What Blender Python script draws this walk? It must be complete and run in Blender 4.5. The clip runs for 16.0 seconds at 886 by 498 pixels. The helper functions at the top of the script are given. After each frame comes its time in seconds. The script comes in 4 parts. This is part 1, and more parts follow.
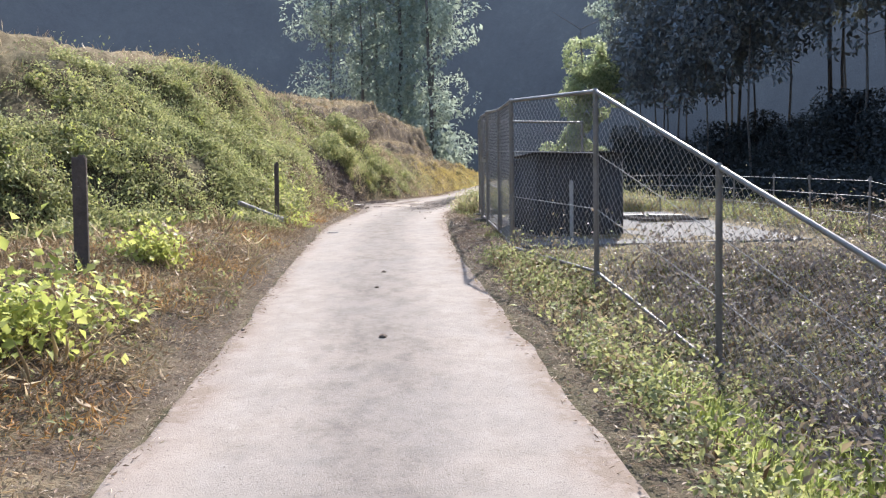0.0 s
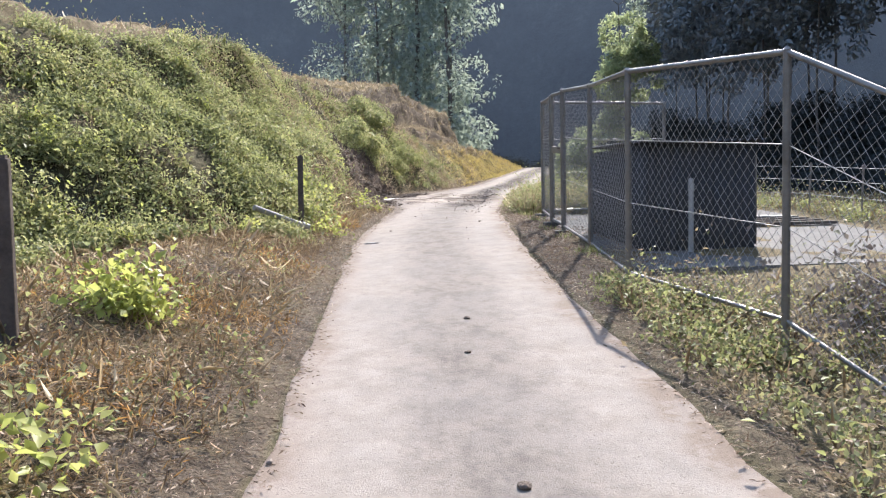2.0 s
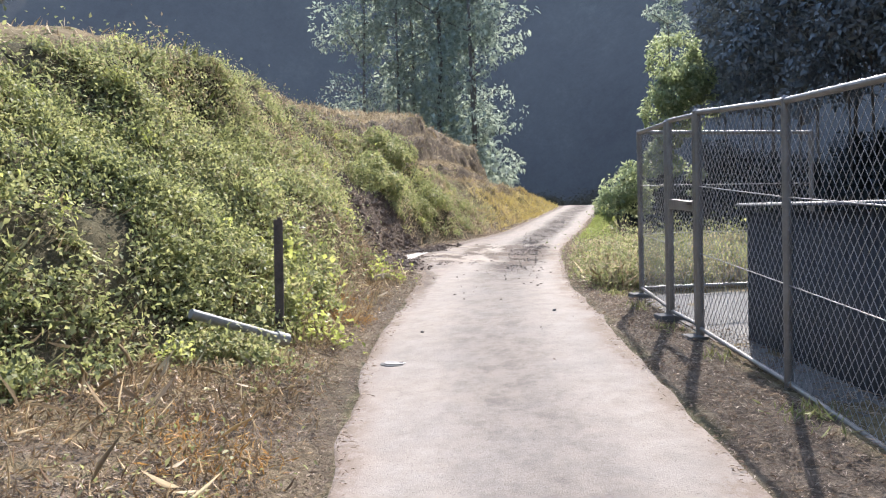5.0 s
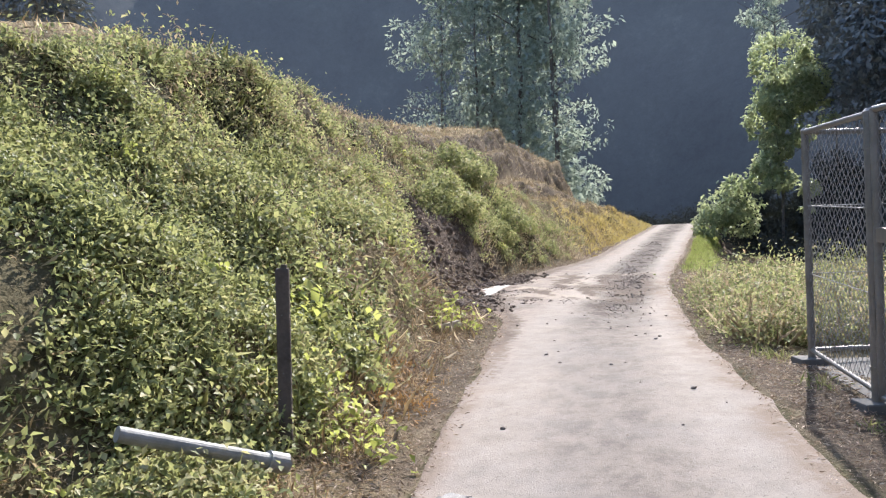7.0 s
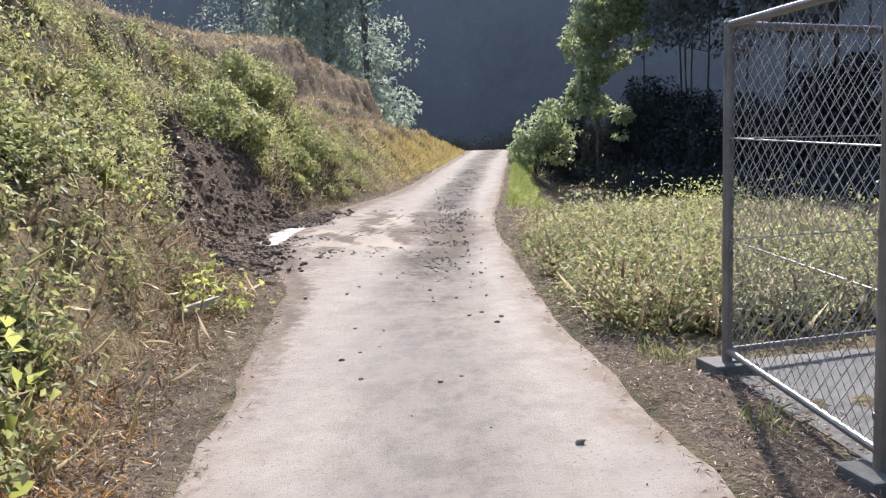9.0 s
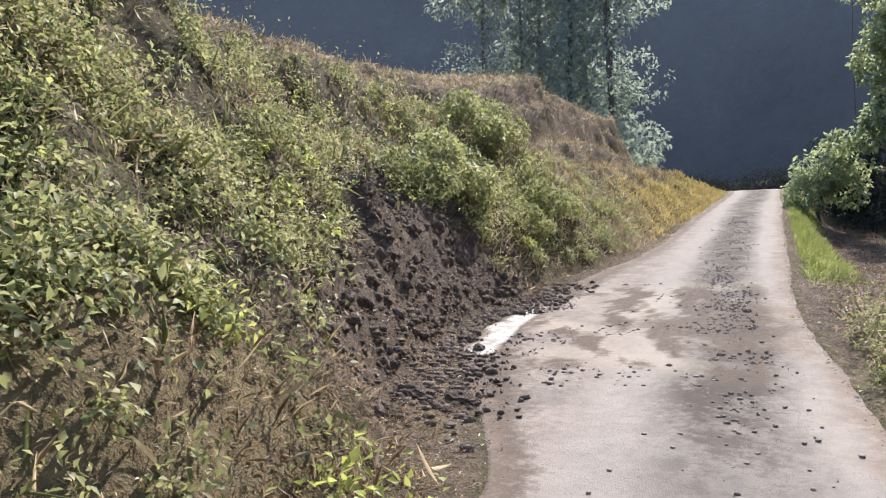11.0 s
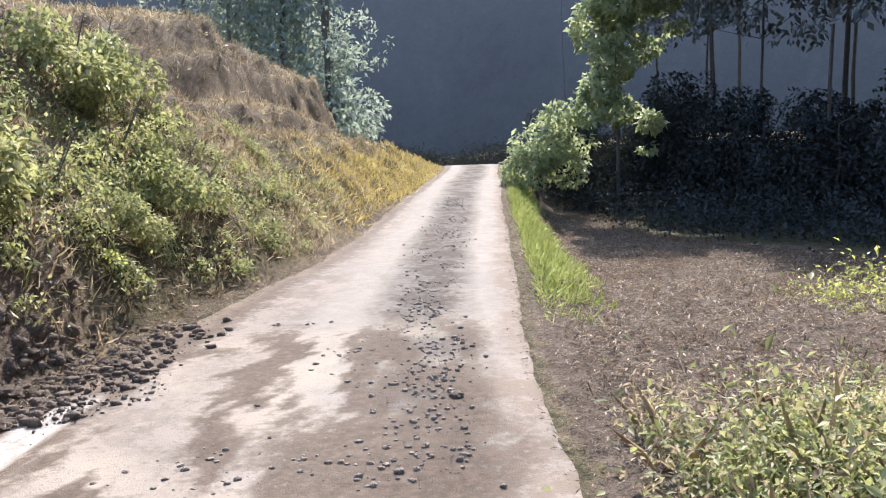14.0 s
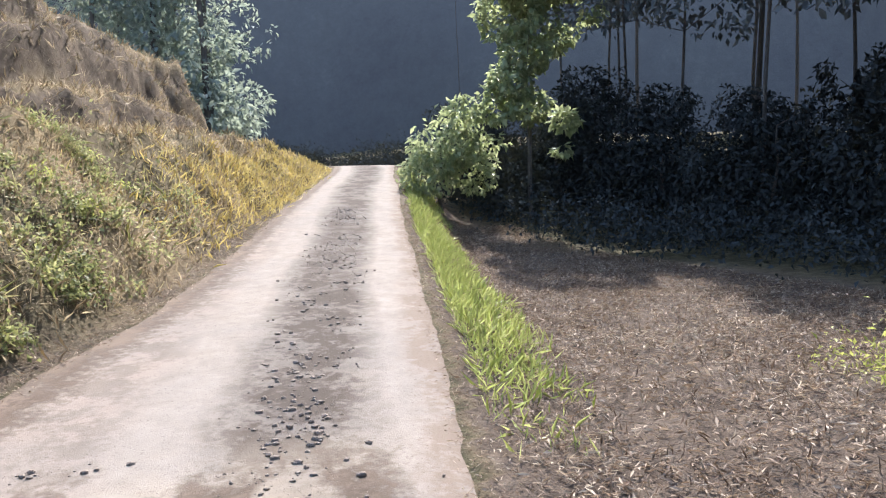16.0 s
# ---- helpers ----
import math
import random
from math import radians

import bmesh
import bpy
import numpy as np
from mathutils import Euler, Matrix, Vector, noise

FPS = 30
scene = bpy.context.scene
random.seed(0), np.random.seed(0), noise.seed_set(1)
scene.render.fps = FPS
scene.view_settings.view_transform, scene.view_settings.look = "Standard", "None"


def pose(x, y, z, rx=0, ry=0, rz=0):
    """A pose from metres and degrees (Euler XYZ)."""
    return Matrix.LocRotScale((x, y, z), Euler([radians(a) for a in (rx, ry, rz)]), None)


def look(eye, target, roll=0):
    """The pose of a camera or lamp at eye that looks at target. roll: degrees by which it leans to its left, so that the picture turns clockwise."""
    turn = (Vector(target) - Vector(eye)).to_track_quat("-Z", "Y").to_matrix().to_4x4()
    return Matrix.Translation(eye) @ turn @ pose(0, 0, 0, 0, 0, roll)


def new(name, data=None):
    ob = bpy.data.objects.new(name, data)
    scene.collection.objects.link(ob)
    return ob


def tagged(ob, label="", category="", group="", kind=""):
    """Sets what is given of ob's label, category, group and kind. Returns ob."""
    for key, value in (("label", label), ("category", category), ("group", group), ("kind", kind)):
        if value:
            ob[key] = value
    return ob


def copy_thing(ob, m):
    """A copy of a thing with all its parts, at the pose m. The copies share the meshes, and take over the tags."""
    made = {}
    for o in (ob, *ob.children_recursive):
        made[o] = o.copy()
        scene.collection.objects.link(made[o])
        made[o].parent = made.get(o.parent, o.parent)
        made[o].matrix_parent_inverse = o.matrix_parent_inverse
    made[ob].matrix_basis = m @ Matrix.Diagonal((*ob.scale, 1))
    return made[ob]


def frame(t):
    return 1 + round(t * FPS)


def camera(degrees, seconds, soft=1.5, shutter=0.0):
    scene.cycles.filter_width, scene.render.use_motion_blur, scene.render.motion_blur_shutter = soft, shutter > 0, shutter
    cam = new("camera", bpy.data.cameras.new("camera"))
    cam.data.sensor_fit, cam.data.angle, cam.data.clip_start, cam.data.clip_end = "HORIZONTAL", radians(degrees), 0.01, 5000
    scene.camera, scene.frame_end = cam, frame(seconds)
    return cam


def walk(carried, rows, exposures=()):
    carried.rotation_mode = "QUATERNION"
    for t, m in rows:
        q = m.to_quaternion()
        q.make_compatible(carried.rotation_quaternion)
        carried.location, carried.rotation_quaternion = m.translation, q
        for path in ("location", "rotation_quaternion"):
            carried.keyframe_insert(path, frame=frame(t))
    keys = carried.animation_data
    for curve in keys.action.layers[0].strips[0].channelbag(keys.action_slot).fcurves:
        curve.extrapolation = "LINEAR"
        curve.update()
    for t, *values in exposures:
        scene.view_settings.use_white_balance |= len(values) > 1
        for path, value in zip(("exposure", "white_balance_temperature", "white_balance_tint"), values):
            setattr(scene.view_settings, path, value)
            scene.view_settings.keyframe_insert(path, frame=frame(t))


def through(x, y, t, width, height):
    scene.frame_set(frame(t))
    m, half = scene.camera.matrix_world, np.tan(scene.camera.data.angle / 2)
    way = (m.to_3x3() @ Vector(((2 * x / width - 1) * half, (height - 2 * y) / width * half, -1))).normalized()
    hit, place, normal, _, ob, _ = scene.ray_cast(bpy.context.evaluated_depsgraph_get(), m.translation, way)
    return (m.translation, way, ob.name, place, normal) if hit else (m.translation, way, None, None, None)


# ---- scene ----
cam = camera(56.4, 16.0, 1.2)
PATH = [
    (0, (0.494, -9.336, 0.55), (0.684, -7.347, 0.45), -0.9),
    (0.5, (0.325, -8.677, 0.604), (0.54, -6.692, 0.497), -0.9),
    (1, (0.216, -8.003, 0.641), (0.449, -6.02, 0.523), -1.0),
    (1.5, (0.086, -7.32, 0.719), (0.317, -5.337, 0.592), -1.0),
    (2, (0.068, -6.666, 0.786), (0.23, -4.677, 0.651), -1.2),
    (2.5, (0.077, -5.983, 0.83), (0.233, -3.995, 0.675), -1.2),
    (3, (0.088, -5.31, 0.897), (0.33, -3.333, 0.725), -1.0),
    (3.5, (0.061, -4.605, 0.972), (0.416, -2.644, 0.797), -0.9),
    (4, (0.068, -3.905, 1.081), (0.465, -1.949, 0.95), -0.9),
    (4.5, (0.023, -3.287, 1.156), (0.277, -1.304, 1.083), -1.2),
    (5, (0.057, -2.672, 1.207), (0.173, -0.676, 1.15), -1.4),
    (5.2, (0.066, -2.458, 1.23), (0.169, -0.462, 1.171), -1.4),
    (7.3, (0.156, 0.0, 1.369), (0.068, 1.998, 1.367), -2.0),
    (7.5, (0.14, 0.264, 1.358), (0.121, 2.263, 1.308), -2.0),
    (8, (0.246, 0.852, 1.384), (0.523, 2.827, 1.231), -1.7),
    (8.2, (0.297, 1.065, 1.397), (0.674, 3.022, 1.226), -1.7),
    (10.3, (0.624, 3.94, 1.719), (0.828, 5.916, 1.491), -2.0),
    (10.5, (0.639, 4.173, 1.75), (0.772, 6.158, 1.542), -2.1),
    (11, (0.669, 4.786, 1.823), (0.46, 6.773, 1.726), -2.5),
    (11.5, (0.848, 5.449, 1.894), (0.338, 7.383, 1.874), -2.9),
    (12, (1.032, 6.036, 1.913), (0.659, 8.001, 1.894), -2.7),
    (12.3, (1.176, 6.388, 1.892), (1.022, 8.382, 1.852), -2.7),
    (12.5, (1.272, 6.677, 1.913), (1.215, 8.675, 1.855), -2.4),
    (12.6, (1.316, 6.852, 1.921), (1.331, 8.851, 1.85), -2.4),
    (12.8, (1.395, 7.202, 1.915), (1.506, 9.196, 1.816), -2.0),
    (13, (1.431, 7.402, 1.939), (1.608, 9.391, 1.834), -2.1),
    (13.5, (1.616, 8.068, 1.936), (1.966, 10.031, 1.786), -1.9),
    (14, (1.759, 8.79, 1.96), (2.19, 10.733, 1.764), -1.9),
    (14.5, (1.934, 9.435, 1.976), (2.405, 11.366, 1.757), -1.9),
    (15, (2.067, 10.123, 2.031), (2.609, 12.037, 1.823), -1.7),
    (15.5, (2.216, 10.767, 2.053), (2.824, 12.662, 1.851), -1.7),
    (16, (2.38, 11.45, 2.082), (3.065, 13.318, 1.872), -1.5),
]
# the clip's camera dims a little before the sunlit bank and opens up towards the wood
STOPS = [(0, 1.84), (5, 1.86), (8, 1.74), (10.5, 1.7), (11.5, 1.56), (12, 1.84), (12.5, 1.88), (14.5, 2.0), (16, 1.97)]
walk(cam, [(t, look(eye, to, roll)) for t, eye, to, roll in PATH], STOPS)

# ---- world, sun ----
TO_SUN = Vector((0.8, 1.96, 1.95)).normalized()
world = bpy.data.worlds.new("world")
scene.world = world
world.use_nodes = True
wn = world.node_tree.nodes
sky = wn.new("ShaderNodeTexSky")
sky.sky_type = "NISHITA"
sky.sun_disc = False
sky.sun_elevation = radians(42.6)
sky.sun_rotation = math.atan2(TO_SUN.x, TO_SUN.y)
wn["Background"].inputs["Strength"].default_value = 0.15
world.node_tree.links.new(sky.outputs[0], wn["Background"].inputs["Color"])
sun = new("sun", bpy.data.lights.new("sun", "SUN"))
sun.data.energy = 2.9
sun.data.angle = radians(0.6)
sun.data.color = (1.0, 0.955, 0.93)
sun.matrix_world = look(TO_SUN * 60, (0, 0, 0))

# ---- small helpers ----
R = np.random.default_rng(7)


def part(name, bm, material, parent=None, label=""):
    """Links a bmesh or a mesh as one object, under a thing where one is given."""
    if isinstance(bm, bmesh.types.BMesh):
        me = bpy.data.meshes.new(name)
        bm.to_mesh(me)
        bm.free()
    else:
        me = bm
    if not me.materials:
        me.materials.append(material)
    ob = new(name, me)
    if parent is not None:
        ob.parent = parent
    if label:
        ob["label"] = label
    return ob


def empty(name, m=None):
    ob = new(name)
    if m is not None:
        ob.matrix_basis = m
    return ob


def table(ys, vs, width=1.6):
    """A smooth function through a coarse table."""
    g = np.arange(min(ys) - 5, max(ys) + 5, 0.1)
    v = np.interp(g, ys, vs)
    n = int(width / 0.1) | 1
    k = np.hanning(n + 2)[1:-1]
    v = np.convolve(np.pad(v, n // 2, mode="edge"), k / k.sum(), mode="valid")
    return lambda y: np.interp(y, g, v)


def hash2(i, j, s):
    n = (i * 374761393 + j * 668265263 + s * 1442695041) & 0x7FFFFFFF
    n = ((n ^ (n >> 13)) * 1274126177) & 0x7FFFFFFF
    return ((n ^ (n >> 16)) & 0xFFFF) / 65535.0


def vn(x, y, s=0):
    """Smooth value noise, 0 to 1."""
    x, y = np.asarray(x, float), np.asarray(y, float)
    i, j = np.floor(x).astype(np.int64), np.floor(y).astype(np.int64)
    a, b = x - i, y - j
    a, b = a * a * (3 - 2 * a), b * b * (3 - 2 * b)
    return (hash2(i, j, s) * (1 - a) + hash2(i + 1, j, s) * a) * (1 - b) + (hash2(i, j + 1, s) * (1 - a) + hash2(i + 1, j + 1, s) * a) * b


def fbm(x, y, s=0, octaves=4):
    v, a, t = 0, 1, 0
    for k in range(octaves):
        v = v + a * vn(x * 2 ** k, y * 2 ** k, s + k)
        t += a
        a *= 0.5
    return v / t


def step(a, b, v):
    t = np.clip((np.asarray(v, float) - a) / (b - a), 0, 1)
    return t * t * (3 - 2 * t)


# ---- plan ----
road_z = table([-40, -14, -9.5, -3.8, -1, 4.2, 7, 10.2, 13.3, 17.5, 22, 28, 34, 37, 60], [-3.4, -1.32, -.9, -.375, -.1, .335, .43, .515, .65, .85, 1.02, 1.45, 1.95, 2.02, 1.98], 2.5)
road_l = table([-40, -14, -6, -3.6, 0, 3.4, 5, 6, 8.9, 10, 11.6, 13.4, 14.8, 16.3, 18.4, 21.8, 25.9, 28.2, 33.3, 37, 42, 60], [-3.2, -1.2, -.63, -.46, -.33, -.23, -.05, .1, .4, .25, .02, .38, .85, 1.4, 2.35, 3.4, 4.65, 5.45, 7.3, 8.2, 8.6, 8.6])
road_r = table([-40, -14, -6, -2.8, .7, 3.5, 5, 7, 8.9, 10.8, 12.6, 14.6, 16.5, 19.1, 20.75, 23.4, 29, 31.5, 33.3, 37, 42, 60], [-.6, 1.4, 1.66, 1.63, 1.63, 1.83, 2.0, 2.2, 2.52, 2.9, 3.22, 3.7, 4.27, 5.0, 5.5, 6.2, 7.85, 8.5, 9.06, 10.2, 10.8, 10.8])
toe_x = table([-40, -14, -4, .9, 2.3, 3.1, 4, 5, 7, 9, 11, 12.5, 14, 16, 18, 20, 22, 24.4, 28, 31, 33.3, 36, 60], [-14, -7.5, -4.6, -3.0, -1.9, -1.1, -.65, -.55, -.4, -.2, -.25, -.05, .25, 1.0, 1.9, 2.6, 3.15, 3.9, 5.2, 6.3, 7.0, 7.6, 8])
KN = [-14, .9, 4, 6, 7.2, 9, 11, 14, 16, 18, 20, 22, 24.4, 28, 31, 33.5, 36]
bank_u = table(KN, [3.5, 3.5, 3.2, 2.9, 2.6, 2.3, 2.1, 2.4, 2.5, 2.3, 1.9, 1.7, 1.5, 1.5, 1.2, .8, .8])
bank_h = table(KN, [2.6, 2.6, 2.6, 2.66, 2.74, 2.78, 2.88, 2.88, 2.65, 2.25, 1.8, 1.45, 1.3, 1.2, .8, .25, .1])
upper_h = table([-14, 9, 11, 14, 18, 22, 25.2, 27.2, 29, 31.2, 31.6, 32.0, 40], [.1, .15, .3, .6, 1.0, 1.5, 2.15, 1.8, 1.65, 1.95, 1.95, .0, 0], 0.4)
ledge_h = table([-14, 14, 20, 26, 29, 31, 40], [.1, .25, .4, .5, .3, 0, 0])
right_z = table([-40, -14, -8, -4, -1.5, .3, 6, 8, 10.8, 15, 20, 25, 30, 36, 60], [-4, -2.2, -1.6, -1.0, -.35, .07, .38, .45, .6, .6, .46, .4, .8, 1.5, 2.2])
right_w = table([-40, -4, 0, 2, 6, 9, 14, 30, 60], [1.6, 1.6, .9, .5, .5, .8, 1.0, 1.6, 1.6])


strip_x = table([-40, -14, -6, -3, 0, 4, 6, 8, 10.2, 11.7, 13.2, 15, 17.4, 19.2, 21.6, 25, 29, 33, 37, 42, 60], [-1.9, .12, .52, .58, .66, .86, 1.1, 1.42, 1.85, 2.3, 2.6, 2.95, 3.5, 4.0, 4.65, 5.65, 6.8, 8.2, 9.2, 9.7, 9.7])
cross_tilt = table([-40, -3, 1, 3.5, 6, 9, 11.7, 13.5, 16, 60], [0, 0, -.04, -.10, -.04, .03, .08, .03, 0, 0])


def lane_z(x, y):
    """The lane's height, with its sideways tilt."""
    l, r = road_l(y), road_r(y)
    return road_z(y) + cross_tilt(y) * np.clip((r - x) / (r - l), 0, 1)


def height(x, y, rough=True):
    """The ground's height."""
    x, y = np.asarray(x, float), np.asarray(y, float)
    z = lane_z(x, y)
    # left: verge, then bank, terrace, upper scarp and hillside
    dl = np.maximum(road_l(y) - x, 0)
    u = np.maximum(toe_x(y) - x + 0.35 * (vn(x * .9, y * .9, 3) - .5) * step(0, 1, dl), 0)
    u1, h1, h2 = bank_u(y), bank_h(y), upper_h(y)
    r = np.clip(u / u1, 0, 1)
    b = h1 * (r + 0.06 * np.sin(r * math.pi * 2))
    v = u - u1
    vv = v + .4 * (fbm(x * .9, y * .9, 51, 4) - .5)
    b = b + .2 * step(0, 1.4, v) * (1 - step(29, 31, y)) + ledge_h(y) * step(.45, .75, vv) + (h2 - ledge_h(y)) * (.6 * step(1.2, 1.5, vv) + .4 * step(1.6, 1.95, vv)) + .08 * np.maximum(v - 2.2, 0)
    b = b + .10 * np.maximum(u, 0) * step(33, 38, y)
    verge = (.26 * step(.1, 1.3, dl)) * (1 - step(1.5, 5, y)) + .05 * step(0, .5, dl)
    # right: shoulder, then lower ground
    dr = np.maximum(x - road_r(y), 0)
    k = step(0, 1, dr / right_w(y))
    zr = right_z(y) + .10 * np.clip(x - 12, 0, 14) + .04 * np.maximum(np.minimum(-y - 2, 10), 0) * np.clip(dr - 2, 0, 4)
    out = np.where(dr > 0, z * (1 - k) + zr * k, z + verge + b)
    if rough:
        edge = np.maximum(dl, dr)
        amp = step(.0, .5, edge)
        out = out + amp * .07 * (fbm(x * 1.3, y * 1.3, 11) - .5) + step(0, .08, edge) * .022 * (fbm(x * 9, y * 9, 13, 3) - .3)
        on_bank = step(.05, .5, u)
        out = out + on_bank * (.5 * (1 - .75 * step(0, .5, v)) * (fbm(x * .8 + z, y * .8, 21) - .5) + .34 * (fbm(x * 2.6, y * 2.6, 31, 3) - .5))
        mud = on_bank * step(8.5, 10, y) * (1 - step(14.5, 16, y)) * (1 - step(.9, 1.7, u))
        out = out + mud * (.32 * (fbm(x * 2.9 + y * 1.4, y * 3.1 - x * 1.2, 41, 4) - .5) + .4 * (fbm(x * 1.7 - y * .8, y * 1.7 + x * .8, 43, 3) - .5))
        out = out - .04 * step(.08, .22, np.minimum(x - road_l(y), road_r(y) - x))
    return out


def slope_normal(x, y):
    e = .15
    dx = (height(x + e, y) - height(x - e, y)) / (2 * e)
    dy = (height(x, y + e) - height(x, y - e)) / (2 * e)
    n = np.stack([-dx, -dy, np.ones_like(dx)], -1)
    return n / np.linalg.norm(n, axis=-1, keepdims=True)


# ---- materials ----
class Nodes:
    def __init__(self, name):
        self.m = bpy.data.materials.new(name)
        self.m.use_nodes = True
        self.t = self.m.node_tree
        self.n = self.t.nodes
        self.out = self.n["Material Output"]
        self.b = self.n["Principled BSDF"]

    def add(self, kind, **sets):
        nd = self.n.new("ShaderNode" + kind)
        for k, v in sets.items():
            nd.inputs[k.replace("_", " ")].default_value = v
        return nd

    def link(self, a, b):
        self.t.links.new(a, b)

    def coords(self):
        return self.add("TexCoord").outputs["Object"]

    def noise(self, scale, detail=4.0, rough=.6, vec=None):
        nd = self.add("TexNoise", Scale=scale, Detail=detail, Roughness=rough)
        self.link(vec if vec is not None else self.coords(), nd.inputs["Vector"])
        return nd.outputs["Fac"]

    def ramp(self, fac, stops):
        nd = self.add("ValToRGB")
        el = nd.color_ramp.elements
        while len(el) < len(stops):
            el.new(0.5)
        for e, (p, c) in zip(el, stops):
            e.position, e.color = p, (*c, 1)
        self.link(fac, nd.inputs[0])
        return nd.outputs[0]

    def mix(self, fac, a, b, mode="MIX"):
        nd = self.n.new("ShaderNodeMix")
        nd.data_type, nd.blend_type = "RGBA", mode
        for v, k in ((fac, 0), (a, 6), (b, 7)):
            if isinstance(v, (float, int)):
                nd.inputs[k].default_value = v
            elif isinstance(v, tuple):
                nd.inputs[k].default_value = (*v, 1)
            else:
                self.link(v, nd.inputs[k])
        return nd.outputs[2]

    def math(self, op, a, b=0.0, c=None):
        nd = self.n.new("ShaderNodeMath")
        nd.operation = op
        for i, v in enumerate((a, b) if c is None else (a, b, c)):
            if isinstance(v, (float, int)):
                nd.inputs[i].default_value = v
            else:
                self.link(v, nd.inputs[i])
        return nd.outputs[0]

    def attr(self, name):
        nd = self.add("Attribute")
        nd.attribute_name = name
        return nd.outputs["Fac"]

    def bump(self, h, strength=.4, dist=.02):
        nd = self.add("Bump", Strength=strength, Distance=dist)
        self.link(h, nd.inputs["Height"])
        self.link(nd.outputs[0], self.b.inputs["Normal"])

    def base(self, c, rough=.8, metal=0.0):
        if isinstance(c, tuple):
            self.b.inputs["Base Color"].default_value = (*c, 1)
        else:
            self.link(c, self.b.inputs["Base Color"])
        if isinstance(rough, float):
            self.b.inputs["Roughness"].default_value = rough
        else:
            self.link(rough, self.b.inputs["Roughness"])
        self.b.inputs["Metallic"].default_value = metal
        return self.m


def leaf_material(name, stops, through=.45, rough=.45, gloss=.5, tint=(.4, .41, .15)):
    """Leaves that vary one by one and let light through."""
    s = Nodes(name)
    geo = s.add("NewGeometry")
    big = s.noise(.9, 2.0)
    f = s.math("ADD", s.math("MULTIPLY", geo.outputs["Random Per Island"], .75), s.math("MULTIPLY_ADD", big, .9, -.33))
    c = s.ramp(f, stops)
    s.base(c, rough)
    s.b.inputs["Specular IOR Level"].default_value = gloss
    tr = s.add("BsdfTranslucent")
    s.link(s.mix(.35, c, tint), tr.inputs[0])
    mx = s.add("MixShader", Fac=through)
    s.link(s.b.outputs[0], mx.inputs[1])
    s.link(tr.outputs[0], mx.inputs[2])
    s.link(mx.outputs[0], s.out.inputs[0])
    return s.m


GREEN = leaf_material("shrub_leaf", [(0, (.07, .095, .045)), (.25, (.175, .198, .09)), (.5, (.29, .305, .13)), (.75, (.4, .39, .185)), (1, (.5, .44, .26))], .5, .5, .22)
LIME = leaf_material("young_leaf", [(0, (.28, .32, .07)), (.5, (.42, .45, .11)), (1, (.54, .52, .18))], .58, .45, .35)
STRAW = leaf_material("dry_grass", [(0, (.2, .14, .095)), (.3, (.38, .29, .19)), (.6, (.54, .43, .28)), (.85, (.66, .55, .37)), (1, (.4, .4, .19))], .48, .55, .3, (.46, .39, .24))
VERGE = leaf_material("flattened_straw", [(0, (.075, .046, .032)), (.35, (.2, .128, .08)), (.7, (.42, .29, .165)), (1, (.72, .58, .38))], .35, .5, .3, (.45, .34, .18))
RUST = leaf_material("rusty_grass", [(0, (.26, .13, .05)), (.5, (.48, .27, .095)), (1, (.66, .44, .18))], .45, .55, .3, (.5, .3, .1))
BRAMBLE = leaf_material("dead_bramble", [(0, (.08, .062, .06)), (.4, (.15, .12, .11)), (.75, (.27, .22, .19)), (1, (.21, .22, .11))], .3, .55, .15, (.3, .26, .2))
GOLD = leaf_material("golden_grass", [(0, (.56, .4, .12)), (.5, (.74, .57, .21)), (1, (.8, .67, .34))], .45, .55)
WITHERED = leaf_material("withered_leaf", [(0, (.12, .085, .06)), (.35, (.23, .17, .11)), (.7, (.37, .28, .18)), (1, (.48, .4, .25))], .4, .6, .15, (.42, .36, .2))
LITTER = leaf_material("dead_litter", [(0, (.08, .05, .037)), (.35, (.19, .122, .086)), (.7, (.37, .28, .205)), (1, (.66, .55, .42))], .25, .6, .25, (.38, .3, .2))
FRESH = leaf_material("fresh_grass", [(0, (.34, .4, .11)), (.5, (.49, .55, .18)), (1, (.64, .65, .3))], .55, .45)
# pale blue-grey leaves: haze over the wood is put into the colour
CEDAR = leaf_material("haze_paled_foliage", [(0, (.14, .16, .178)), (.5, (.165, .19, .207)), (1, (.195, .222, .235))], .03, 1.0, 0.0)
# near-black grey leaves: the wood's deep shade is put into the colour
UNDER = leaf_material("shade_toned_undergrowth", [(0, (.042, .048, .051)), (.5, (.048, .055, .058)), (1, (.056, .064, .066))], .03, 1.0, 0.0)
# leaf colour lifted and turned bluish, with distant haze painted into it
FOREST = leaf_material("haze_blued_leaf", [(0, (.17, .225, .235)), (.5, (.27, .335, .335)), (1, (.39, .46, .43))], .54, .6, .1)
VINE = leaf_material("vine_leaf", [(0, (.2, .26, .15)), (.5, (.35, .41, .24)), (1, (.5, .54, .36))], .55, .4, .3)


